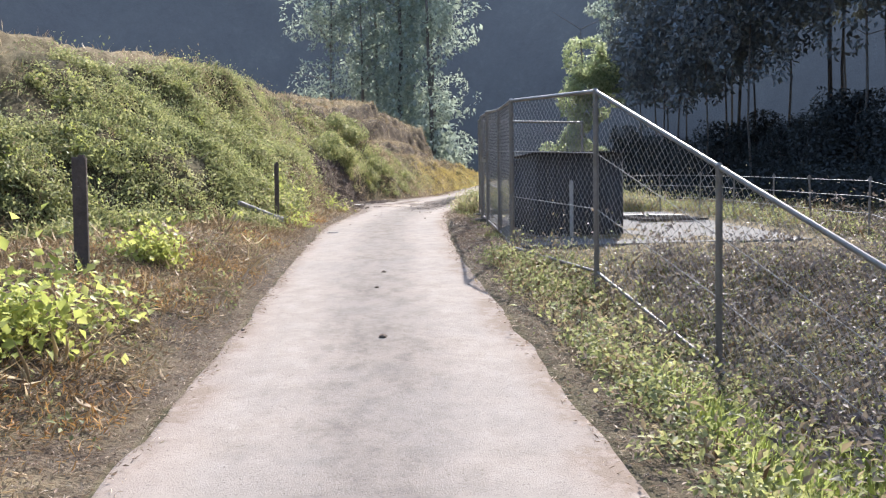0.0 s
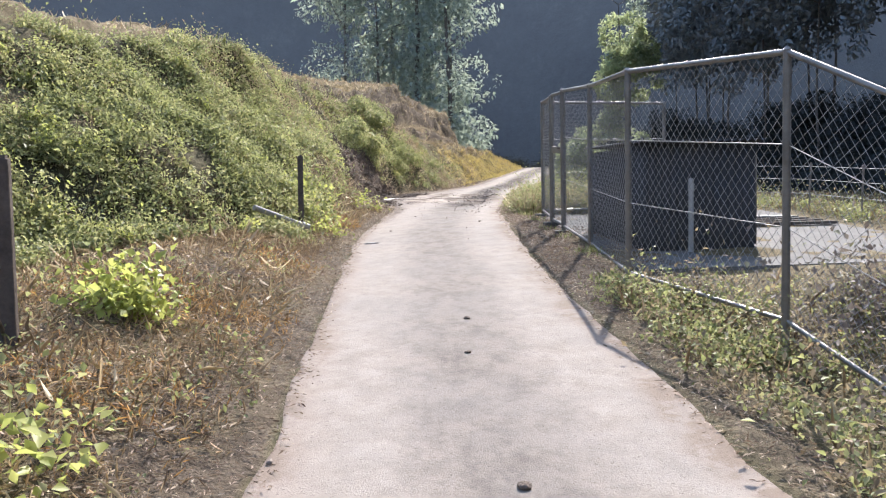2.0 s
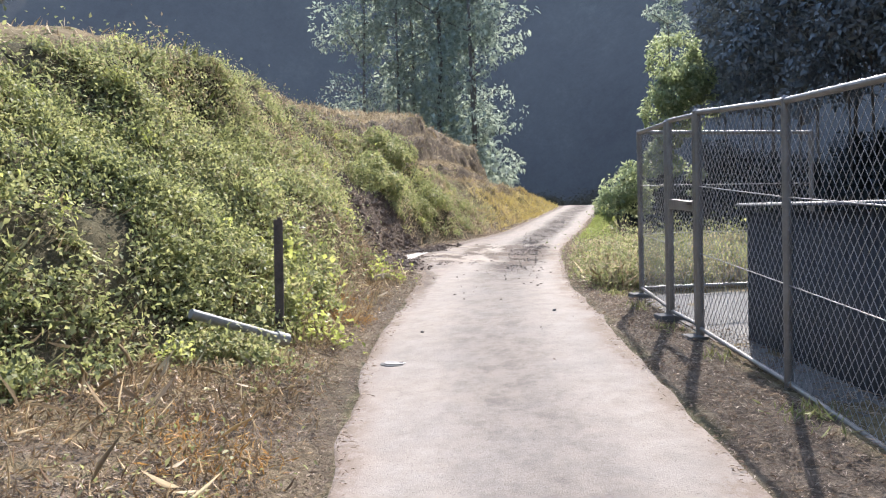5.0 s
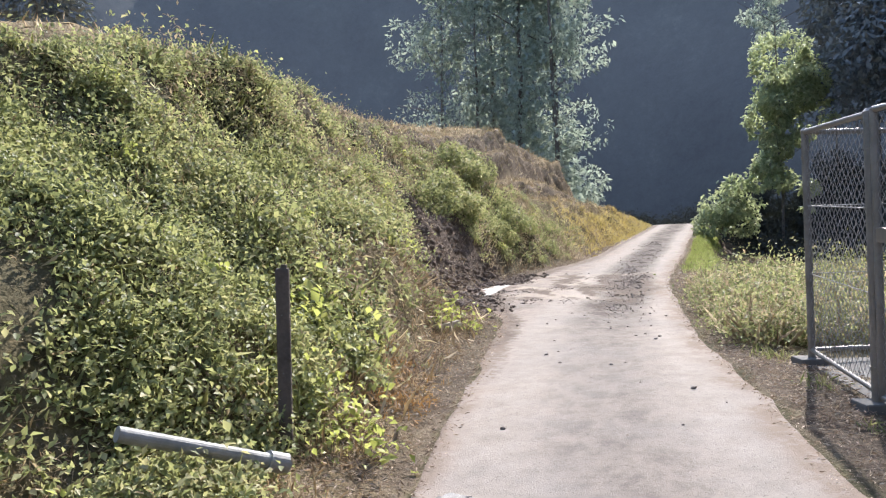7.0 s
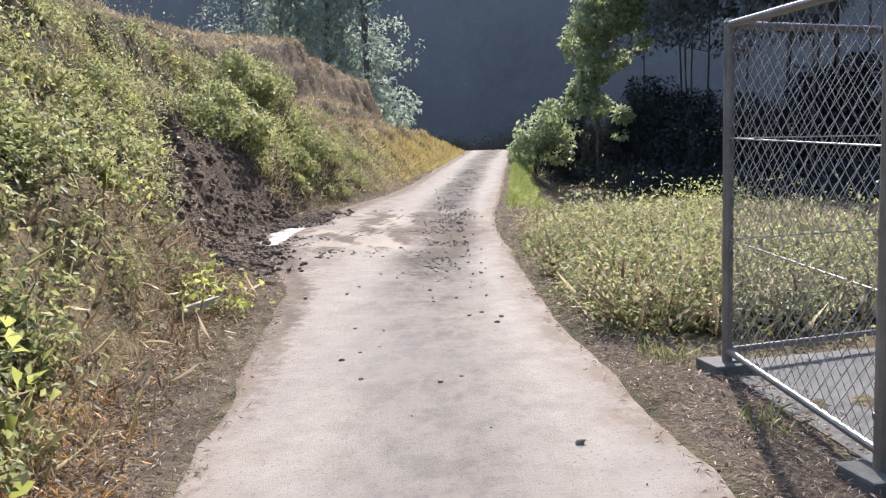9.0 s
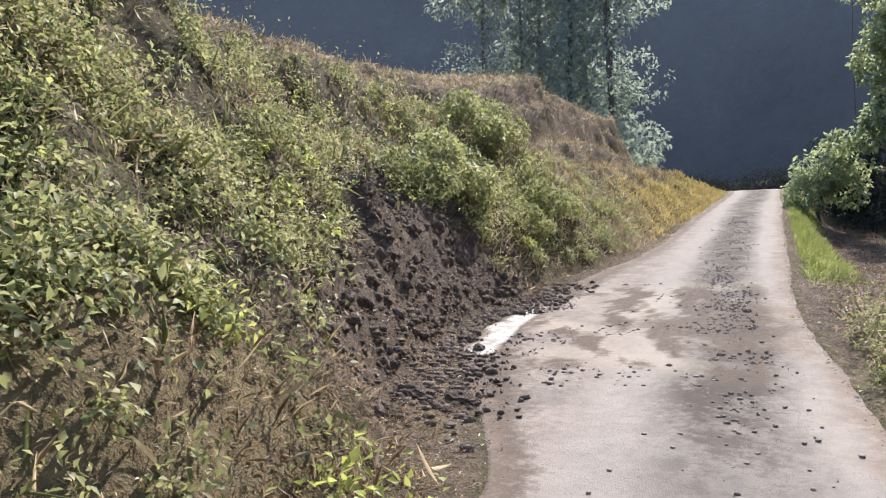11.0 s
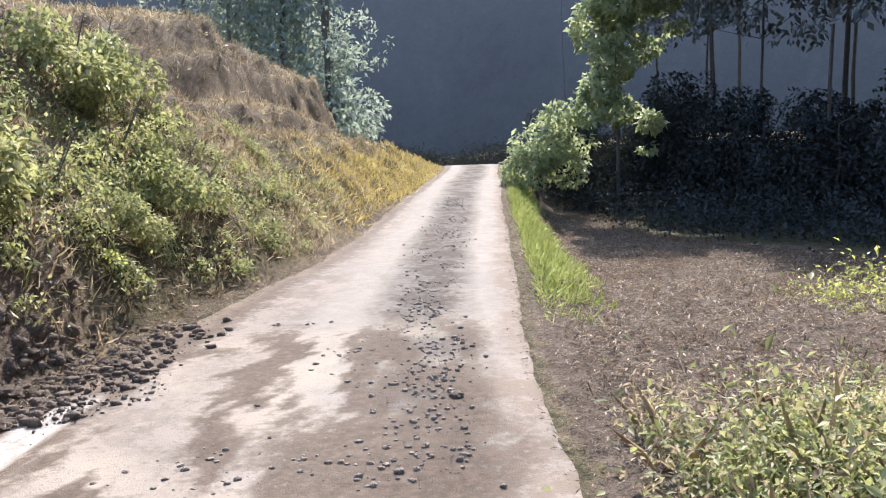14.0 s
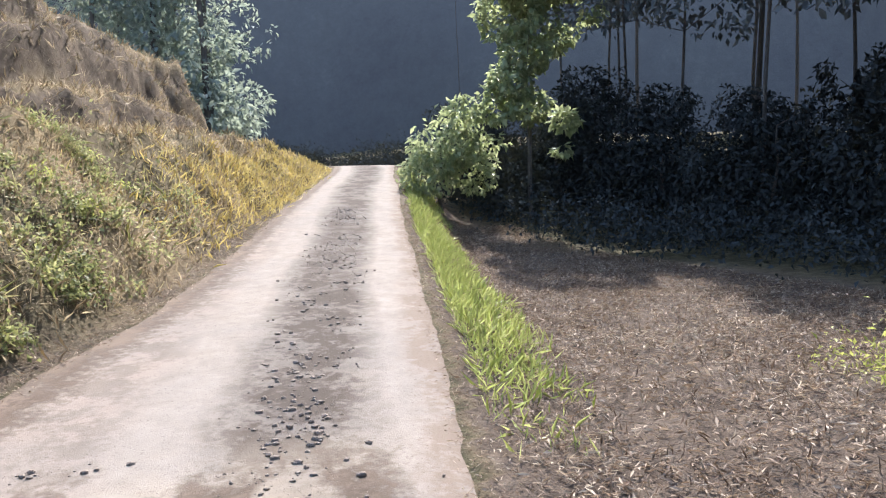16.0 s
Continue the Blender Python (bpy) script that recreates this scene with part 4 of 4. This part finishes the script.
def black_box():
    x0, x1, y0, y1, zb, zt = 2.80, 3.98, 1.56, 3.6, .17, 1.24
    ob = tagged(empty("storage_box", pose(0, 0, 0)), "black corrugated sheet storage box standing on the concrete pad", "storage box")
    part("front_sheet", corrugated((x0, y0), (x1, y0), zb - .05, zt), BLACK, ob)
    part("side_sheet", corrugated((x0, y1), (x0, y0), zb - .05, zt), BLACK, ob)
    part("side_sheet", corrugated((x1, y0), (x1, y1), zb - .05, zt), BLACK, ob)
    part("back_sheet", corrugated((x1, y1), (x0, y1), zb - .05, zt), BLACK, ob)
    # corrugated roof, ridges running front to back
    n = int((x1 - x0 + .14) / .076 * 8)
    s = np.linspace(x0 - .07, x1 + .07, n)
    zz = zt + .02 + .012 * np.sin(s / .076 * 2 * math.pi)
    v = np.concatenate([np.stack([s, np.full(n, yy), zz + k + dz], -1) for k in (0, .004) for yy, dz in ((y0 - .09, 0), (y1 + .07, .05))])
    f = []
    for i in range(n - 1):
        f += [[i, i + 1, n + i + 1, n + i], [2 * n + i + 1, 2 * n + i, 3 * n + i, 3 * n + i + 1], [i + 1, i, 2 * n + i, 2 * n + i + 1]]
    part("roof_sheet", raw_mesh("roof", v, np.array(f)), BLACK, ob, "black corrugated roof sheet of the storage box")
    for cx in (x0 + .03, x1 - .03):
        for cy in (y0 + .03, y1 - .03):
            part("corner_post", block(cx, cy, (zb + zt) / 2 - .02, .045, .045, zt - zb, .004), WOOD, ob)


black_box()

pole = tagged(empty("plastic_pole", pose(3.25, 1.45, .12)), "pale grey plastic pipe standing upright before the black box", "pole")
part("pipe", rod((0, 0, 0), (0, 0, .74), .026, 14), PVC, pole)
part("collar", rod((0, 0, .64), (0, 0, .70), .032, 14), PVC, pole)
part("cap", rod((0, 0, .74), (0, 0, .765), .029, 14, .02), PVC, pole)


def stake(x, y, h=.78):
    z = float(height(x, y, False))
    ob = tagged(empty("stake", pose(x, y, z, R.uniform(-3, 3), R.uniform(-3, 3), 0)), "thin grey metal stake of the low wire fence", "stake", "low wire fence stakes")
    part("shaft", rod((0, 0, -.1), (0, 0, h), .014, 8), STEEL, ob)
    part("insulator", rod((0, 0, h - .06), (0, 0, h - .02), .026, 8), STEEL, ob)


LINE = [(6.9, -.6), (6.95, .7), (6.85, 1.9), (6.9, 3.1), (6.8, 4.3), (6.75, 5.6), (6.4, 6.7), (5.2, 6.95)]
for p in LINE:
    stake(*p)
for k in (.3, .52, .72):
    bm = bmesh.new()
    for p, q in zip(LINE[:-1], LINE[1:]):
        tube(bm, (*p, float(height(*p, False)) + k), (*q, float(height(*q, False)) + k), .004, 5)
    tagged(part("fence_wire", bm, WIRE), "thin wire strung between the low metal stakes", "wire", "low fence wires")


def hose(pts, r, name, label):
    cu = bpy.data.curves.new(name, "CURVE")
    cu.dimensions = "3D"
    cu.bevel_depth, cu.bevel_resolution = r, 3
    sp = cu.splines.new("BEZIER")
    sp.bezier_points.add(len(pts) - 1)
    for b, p in zip(sp.bezier_points, pts):
        b.co = p
        b.handle_left_type = b.handle_right_type = "AUTO"
    ob = new(name, cu)
    cu.materials.append(RUBBER)
    return tagged(ob, label, "hose")


def pz(x, y):
    return .06 + .056 * y


for k in range(3):
    hose([(3.9 + .2 * k, 4.6 + .2 * k, pz(4, 4.6) + .55 - .17 * k), (4.5, 4.9 + .12 * k, pz(0, 5) + .05), (5.3, 4.7 + .13 * k, pz(0, 4.8) + .03), (6.0, 4.5 + .16 * k, pz(0, 4.6) + .03)], .018, "hose", "black rubber hose lying on the concrete pad")
for k in range(3):
    bd = block(5.5 - .05 * k, 3.7 + .28 * k, pz(0, 3.7 + .28 * k) + .035, 1.15, .16, .04, .006)
    tagged(part("board", bd, WOOD), "dark weathered board lying on the concrete pad", "board", "boards on the pad")

# ---- left side: posts, pipe, lid ----
def old_post(x, y, z1, w, d, lean):
    z0 = float(height(x, y, False)) - .25
    ob = tagged(empty("wooden_post", pose(x, y, z0, lean, lean * .4, R.uniform(-15, 15))), "dark weathered wooden post standing in the weeds", "post", "old wooden posts")
    h = z1 - z0
    bm = block(0, 0, h / 2, w, d, h, .008)
    for v in bm.verts:
        v.co.x += .006 * math.sin(v.co.z * 7)
    part("shaft", bm, WOOD, ob)
    for f in (.55, .8):
        part("nail", rod((0, -d / 2 - .012, h * f), (0, -d / 2 + .02, h * f), .004, 6), IRON, ob)
    part("split_top", block(w * .2, 0, h + .008, w * .45, d * .8, .02, .004), WOOD, ob)


old_post(-1.78, -2.42, 1.0, .11, .05, 1)
old_post(-.865, 3.85, 1.285, .07, .04, 1.5)


def lying_pipe():
    a, b = Vector((-1.29, 2.82, .67)), Vector((-.735, 3.31, .41))
    b = a.lerp(b, .9)
    ob = tagged(empty("drain_pipe"), "pale grey plastic drain pipe lying in the weeds of the bank", "pipe")
    bm = rod(a, b, .033, 18)
    part("pipe", bm, PIPE, ob)
    d = (b - a).normalized()
    part("socket", rod(b - d * .02, b + d * .08, .046, 18), PIPE, ob)


lying_pipe()
f = R.uniform(-.25, .75, 150)
x, y = -1.29 + .55 * f + R.normal(0, .09, 150), 2.76 + .49 * f + R.normal(0, .09, 150)
stuff("pipe_weeds", [plants(x, y, 11, .28, .045, .024, .6, .1)], GREEN, "green weeds grown over the lying drain pipe", "weeds")
lid = tagged(empty("manhole_cover", pose(.04, 3.446, float(lane_z(.04, 3.446)) - .008)), "small round grey metal lid set in the lane's edge", "drain lid")
part("rim", rod((0, 0, -.03), (0, 0, .012), .115, 28), CONCRETE, lid)
part("plate", rod((0, 0, .0), (0, 0, .018), .088, 28), IRON, lid)
part("lifting_slot", block(.04, 0, .019, .03, .012, .004, .001), BLACK, lid)
wb = tagged(empty("wood_offcut", pose(-.2, 7.86, float(height(-.2, 7.86)) + .05, 4, -8, -38)), "short squared wooden offcut lying in the verge grass", "timber")
part("timber", block(0, .08, 0, .07, .34, .06, .006), PALE_WOOD, wb)
part("cut_end", block(0, -.091, 0, .078, .006, .068, .002), PALE_WOOD, wb, "pale sawn end of the offcut")
for sx, sy, sr in ((.69, -.97, .03), (.61, -3.61, .03), (.6, -1.8, .02), (2.8, 13.25, .045), (2.1, 11.3, .03)):
    bm = bmesh.new()
    bmesh.ops.create_icosphere(bm, subdivisions=2, radius=sr)
    for v in bm.verts:
        v.co *= 1 + .35 * noise.noise(v.co * 40 + Vector((sx, sy, 0)))
        v.co.z *= .6
    ob = part("stone", bm, STONE)
    ob.location = (sx, sy, float(lane_z(sx, sy)) + .018)
    tagged(ob, "small dark stone lying on the pale lane", "stone", "loose stones")


# ---- trees ----
def crown_leaves(blobs, count, L, W, seed, hang=.35):
    """Leaf sprays on the shells of several uneven masses."""
    q = np.random.default_rng(seed)
    rad = np.array([b[3] for b in blobs])
    pick = q.choice(len(blobs), count, p=rad ** 2 / (rad ** 2).sum())
    c = np.array([b[:3] for b in blobs])[pick]
    r = rad[pick]
    d = unit(q.normal(size=(count, 3)))
    lum = .75 + .5 * vn(d[:, 0] * 2.3 + pick, d[:, 2] * 2.3 + d[:, 1] * 1.7, seed)
    P = c + d * (r * lum * q.uniform(.55, 1.05, count) ** .6)[:, None] * np.array([1, 1, .85])
    keep = vn(P[:, 0] * 1.4 + P[:, 1], P[:, 2] * 1.6 + P[:, 1] * .7, seed + 3) > .33
    P, d = P[keep], d[keep]
    n = len(P)
    D = unit(d * .6 + q.normal(size=(n, 3)) * .7 + np.array([0, 0, -hang]))
    N = unit(d * .5 + np.array([0, 0, .8]) + q.normal(size=(n, 3)) * .5)
    ln = L * q.uniform(.6, 1.4, n)
    return leaves(P, D, N, ln, ln * W / L, .15, .15)


def grow(ob, h, r, seed, limbs):
    """A tapered crooked trunk in one skin, and its limbs, under the tree."""
    q = np.random.default_rng(seed)
    bm = bmesh.new()
    p, k, rings, arms = Vector((0, 0, -.4)), 7, [], []
    for i in range(k + 1):
        w = r * (1 - i / k * .75)
        rings.append([bm.verts.new(p + Vector((math.cos(a), math.sin(a), 0)) * w) for a in np.arange(9) * 2 * math.pi / 9])
        if i >= 3:
            for _ in range(limbs):
                a = q.uniform(0, 6.28)
                arms.append((p.copy(), p + Vector((math.cos(a), math.sin(a), q.uniform(.2, .7))) * q.uniform(.12, .22) * h))
        p = p + Vector((q.uniform(-.12, .12), q.uniform(-.12, .12), (h + .4) / k))
    for lo, hi in zip(rings[:-1], rings[1:]):
        for j in range(9):
            bm.faces.new((lo[j], lo[(j + 1) % 9], hi[(j + 1) % 9], hi[j]))
    bm.faces.new(rings[-1])
    trunk = part("trunk", bm, BARK, ob)
    for e, f in arms:
        part("limb", rod(e, f, r * .3, 6, r * .08), BARK, trunk)


def tree(name, h, blobs, count, L, W, leaf, seed, label, r=.16, limbs=2):
    ob = tagged(empty(name), label, "tree", "woodland trees")
    grow(ob, h, r, seed, limbs)
    v, f = crown_leaves(blobs, count, L, W, seed)
    part("crown", raw_mesh("crown", v, f, False), leaf, ob)
    return ob


def conifer(h, w, seed, count):
    """A haze-coloured cedar: tiers of drooping sprays round a straight trunk."""
    q = np.random.default_rng(seed)
    t = .46 + .54 * q.uniform(0, 1, count) ** .9
    a = q.uniform(0, 6.28, count)
    tier = .75 + .35 * np.sin(t * 40 + np.sin(a * 2) * 1.5)
    rr = w * (1.12 - t) ** .45 * tier * q.uniform(.35, 1.05, count) ** .5
    P = np.stack([np.cos(a) * rr, np.sin(a) * rr, .06 * h + t * h * .95], -1)
    D = unit(np.stack([np.cos(a), np.sin(a), -.5 + 0 * a], -1) + q.normal(size=(count, 3)) * .4)
    N = unit(np.array([0, 0, 1.0]) + q.normal(size=(count, 3)) * .6)
    ln = .55 * q.uniform(.6, 1.4, count)
    ob = tagged(empty("cedar_tree"), "tall cedar tree in the shaded wood, haze put into its pale leaf colour", "tree", "woodland trees")
    grow(ob, h, .09, seed, 0)
    v, f = leaves(P, D, N, ln, ln * .42, .1, .2)
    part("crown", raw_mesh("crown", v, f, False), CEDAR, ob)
    return ob


def masses(h, w, n, seed, low=.25):
    q = np.random.default_rng(seed)
    out = []
    for _ in range(n):
        t = q.uniform(low, 1)
        a = q.uniform(0, 6.28)
        rr = w * q.uniform(.1, .75) * (1.1 - .5 * t)
        out.append((rr * math.cos(a), rr * math.sin(a), h * t, w * q.uniform(.28, .5)))
    return out


def gz(x, y):
    return float(height(x, y, False))


def put(ob, x, y, s=1.0, turn=0.0):
    return copy_thing(ob, Matrix.Translation((x, y, gz(x, y))) @ Matrix.Rotation(turn, 4, "Z") @ Matrix.Scale(s, 4))


def place_first(ob, x, y, s=1.0):
    ob.matrix_basis = Matrix.Translation((x, y, gz(x, y))) @ Matrix.Scale(s, 4)


# leafy shrubs standing out of the bank
def shrub(seed):
    ob = tagged(empty("bank_shrub"), "leafy green shrub growing out of the earth bank", "shrub", "shrubs on the bank")
    q = np.random.default_rng(seed)
    for k in range(4):
        a = q.uniform(0, 6.28)
        part("stem", rod((0, 0, -.15), (.3 * math.cos(a), .3 * math.sin(a), q.uniform(.25, .6)), .012, 5, .004), BARK, ob)
    bl = [(q.uniform(-.45, .45), q.uniform(-.6, .6), q.uniform(-.1, .35), q.uniform(.14, .27)) for _ in range(13)]
    v, f = crown_leaves(bl, 4600, .055, .03, seed, .5)
    part("crown", raw_mesh("crown", v, f, False), GREEN, ob)
    return ob


shrubs = [shrub(301), shrub(302)]
for i, (sx, sy, sc) in enumerate(((-.2, 18.5, 1.3), (.35, 17.6, 1.1), (-.1, 19.6, 1.0), (-1.0, 14.0, .9), (-.5, 15.0, 1.0), (.1, 15.8, .9), (.9, 17.4, .8), (-2.2, 7.6, .7), (.55, 16.3, .5))):
    m = Matrix.Translation((sx, sy, gz(sx, sy) - .02)) @ Matrix.Rotation(i * 1.7, 4, "Z") @ Matrix.Scale(sc, 4)
    if i < 2:
        shrubs[i].matrix_basis = m
    else:
        copy_thing(shrubs[i % 2], m)

young = shrub(305)
for ch in young.children:
    if ch.name.startswith("crown"):
        ch.data.materials[0] = LIME
tagged(young, "yellow-green young shrub standing in the cut field", "shrub")
young.matrix_basis = Matrix.Translation((4.05, 11.75, gz(4.05, 11.75))) @ Matrix.Scale(.45, 4)
# sunlit broadleaf trees at the head of the lane
broad = [tree("broadleaf_tree", 15, masses(15, 4.0, 18, 11 + k, .06), 8500, .26, .12, FOREST, 21 + k, "tall sunlit leafy woodland tree, haze put into its bluish leaf colour", .13, 1) for k in range(2)]
slim = tree("slim_tree", 19, [(dx, 0.0, dz, rr) for dx, dz, rr in ((0, 18, 1.6), (.6, 16, 1.5), (-.6, 14.3, 1.3), (.3, 12.8, 1.2), (-.3, 11.4, .9), (.8, 20, 1.5))], 4200, .28, .13, FOREST, 25, "slender sunlit tree hung with leaves, haze put into their bluish colour", .03, 0)
place_first(slim, 21.6, 60)
q = np.random.default_rng(5)
spots = [(-2.2, 62), (.8, 61), (3.8, 62), (6.2, 60), (7.0, 64), (2.2, 66), (5.0, 67)]
for i, (tx, ty) in enumerate(spots):
    if i < 2:
        place_first(broad[i], tx, ty, 1.25)
    else:
        put(broad[i % 2], tx, ty, q.uniform(1.05, 1.5), q.uniform(0, 6.28))
# cedars behind and beside, high crowns kept to shade the ground below
dark = [conifer(19, 4.2, 41 + k, 6000) for k in range(2)]
spots = [(19 + 6.2 * i + q.uniform(-1.3, 1.3), -9 + 5.6 * j + q.uniform(-1.3, 1.3)) for i in range(3) for j in range(8)]
spots += [(27, 40), (33, 44), (28, 50), (-31, 58), (-36, 48), (-30, 36)]
for i, (tx, ty) in enumerate(spots):
    s = q.uniform(.85, 1.15)
    if i < 2:
        place_first(dark[i], tx, ty, s)
    else:
        put(dark[i % 2], tx, ty, s, q.uniform(0, 6.28))
# vine-hung tree where field meets wood, and its neighbours
vine = tree("vine_hung_tree", 8, [(0, 0, 6.6, 1.1), (.3, .2, 5.4, .95), (-.5, 0, 4.7, .75), (.5, .2, 4.3, .6), (-.2, -.1, 3.7, .5), (-.55, 0, 3.1, .45), (-.9, -.1, 2.7, .5), (-.1, -.2, 2.6, .4), (-1.5, 0, 2.5, .45), (.9, .1, 2.3, .3), (.8, .1, 1.7, .25), (1.6, .3, 4.9, .45), (-1.0, -.3, 1.75, .22), (.9, .3, 6.0, .8)], 15000, .16, .085, VINE, 61, "vine-hung tree with bright sunlit leaves at the wood's edge", .06)
place_first(vine, 10.7, 28.2)
bush = tree("vine_bush", 1.6, [(0, 0, 1.5, .75), (.5, .1, 1.7, .6), (-.35, -.1, 1.0, .65), (.6, 0, 1.0, .6), (.1, .2, 2.0, .45)], 5200, .13, .068, VINE, 63, "rounded vine-covered bush with sunlit leaves beside the lane", .06, 1)
place_first(bush, 8.75, 28.6)
# crowns set high to shade the field's edge, leaf colour paled as haze
shade_tree = tree("shaded_tree", 11, masses(11, 3.2, 16, 71, .48), 9000, .22, .11, CEDAR, 72, "shaded leafy tree at the edge of the field, haze put into its pale colour", .05)
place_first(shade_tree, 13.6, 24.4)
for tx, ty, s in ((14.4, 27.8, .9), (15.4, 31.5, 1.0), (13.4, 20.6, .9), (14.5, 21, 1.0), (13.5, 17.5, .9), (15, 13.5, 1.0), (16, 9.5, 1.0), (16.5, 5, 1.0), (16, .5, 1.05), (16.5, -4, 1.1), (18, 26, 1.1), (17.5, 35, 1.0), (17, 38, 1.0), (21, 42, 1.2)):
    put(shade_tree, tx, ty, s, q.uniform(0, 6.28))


# thickets added under the edge of the wood as a mass in shade colour
thicket = tree("thicket", 1.8, masses(2.3, 1.9, 12, 81, .1), 9000, .1, .05, UNDER, 82, "dark thicket added at the edge of the wood, shade put into its colour", .05, 1)
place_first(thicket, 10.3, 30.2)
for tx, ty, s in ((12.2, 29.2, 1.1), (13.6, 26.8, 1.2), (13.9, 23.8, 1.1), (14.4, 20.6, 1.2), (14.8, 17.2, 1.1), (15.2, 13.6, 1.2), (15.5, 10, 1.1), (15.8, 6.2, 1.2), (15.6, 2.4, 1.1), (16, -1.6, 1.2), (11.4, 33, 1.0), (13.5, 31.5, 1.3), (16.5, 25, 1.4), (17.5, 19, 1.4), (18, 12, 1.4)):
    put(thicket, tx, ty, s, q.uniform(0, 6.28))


# ---- distance ----
def make_backdrop():
    s = Nodes("haze_glow_wood")
    mp = s.add("Mapping")
    mp.inputs["Scale"].default_value = (1, 1, .28)
    s.link(s.coords(), mp.inputs[0])
    n1, n2, n3 = s.noise(.12, 4.0, .6, mp.outputs[0]), s.noise(.9, 7.0, .75, mp.outputs[0]), s.noise(2.6, 5.0, .8)
    f = s.math("ADD", s.math("MULTIPLY", n1, .4), s.math("ADD", s.math("MULTIPLY", n2, .35), s.math("MULTIPLY", n3, .25)))
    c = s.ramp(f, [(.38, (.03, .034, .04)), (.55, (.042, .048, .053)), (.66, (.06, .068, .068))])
    # haze is put in as bluish emission that grows with height
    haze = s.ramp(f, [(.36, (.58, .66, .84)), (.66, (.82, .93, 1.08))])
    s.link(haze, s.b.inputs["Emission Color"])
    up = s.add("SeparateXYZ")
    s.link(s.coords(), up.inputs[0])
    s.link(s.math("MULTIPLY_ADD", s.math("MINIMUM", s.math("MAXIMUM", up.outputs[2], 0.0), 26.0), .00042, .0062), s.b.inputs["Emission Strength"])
    s.bump(n2, .35, .5)
    return s.base(c, .95)


def backdrop():
    a = np.linspace(0, 2 * math.pi, 161)
    t = np.linspace(0, 1, 22)
    A, T = np.meshgrid(a, t)
    rad = 78 + 46 * T + 5 * (fbm(np.cos(A) * 6 + 9, np.sin(A) * 6 + T * 5, 171) - .5)
    X, Y = rad * np.sin(A), 8 + rad * np.cos(A)
    top = 62 * (.8 + .4 * vn(np.cos(A) * 5 + 20, np.sin(A) * 5 + 20, 181))
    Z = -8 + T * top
    tagged(part("backdrop", grid_mesh("backdrop", X, Y, Z), make_backdrop()), "dark wooded hillside closing the valley, haze put in as a faint glow", "backdrop", kind="backdrop")


backdrop()
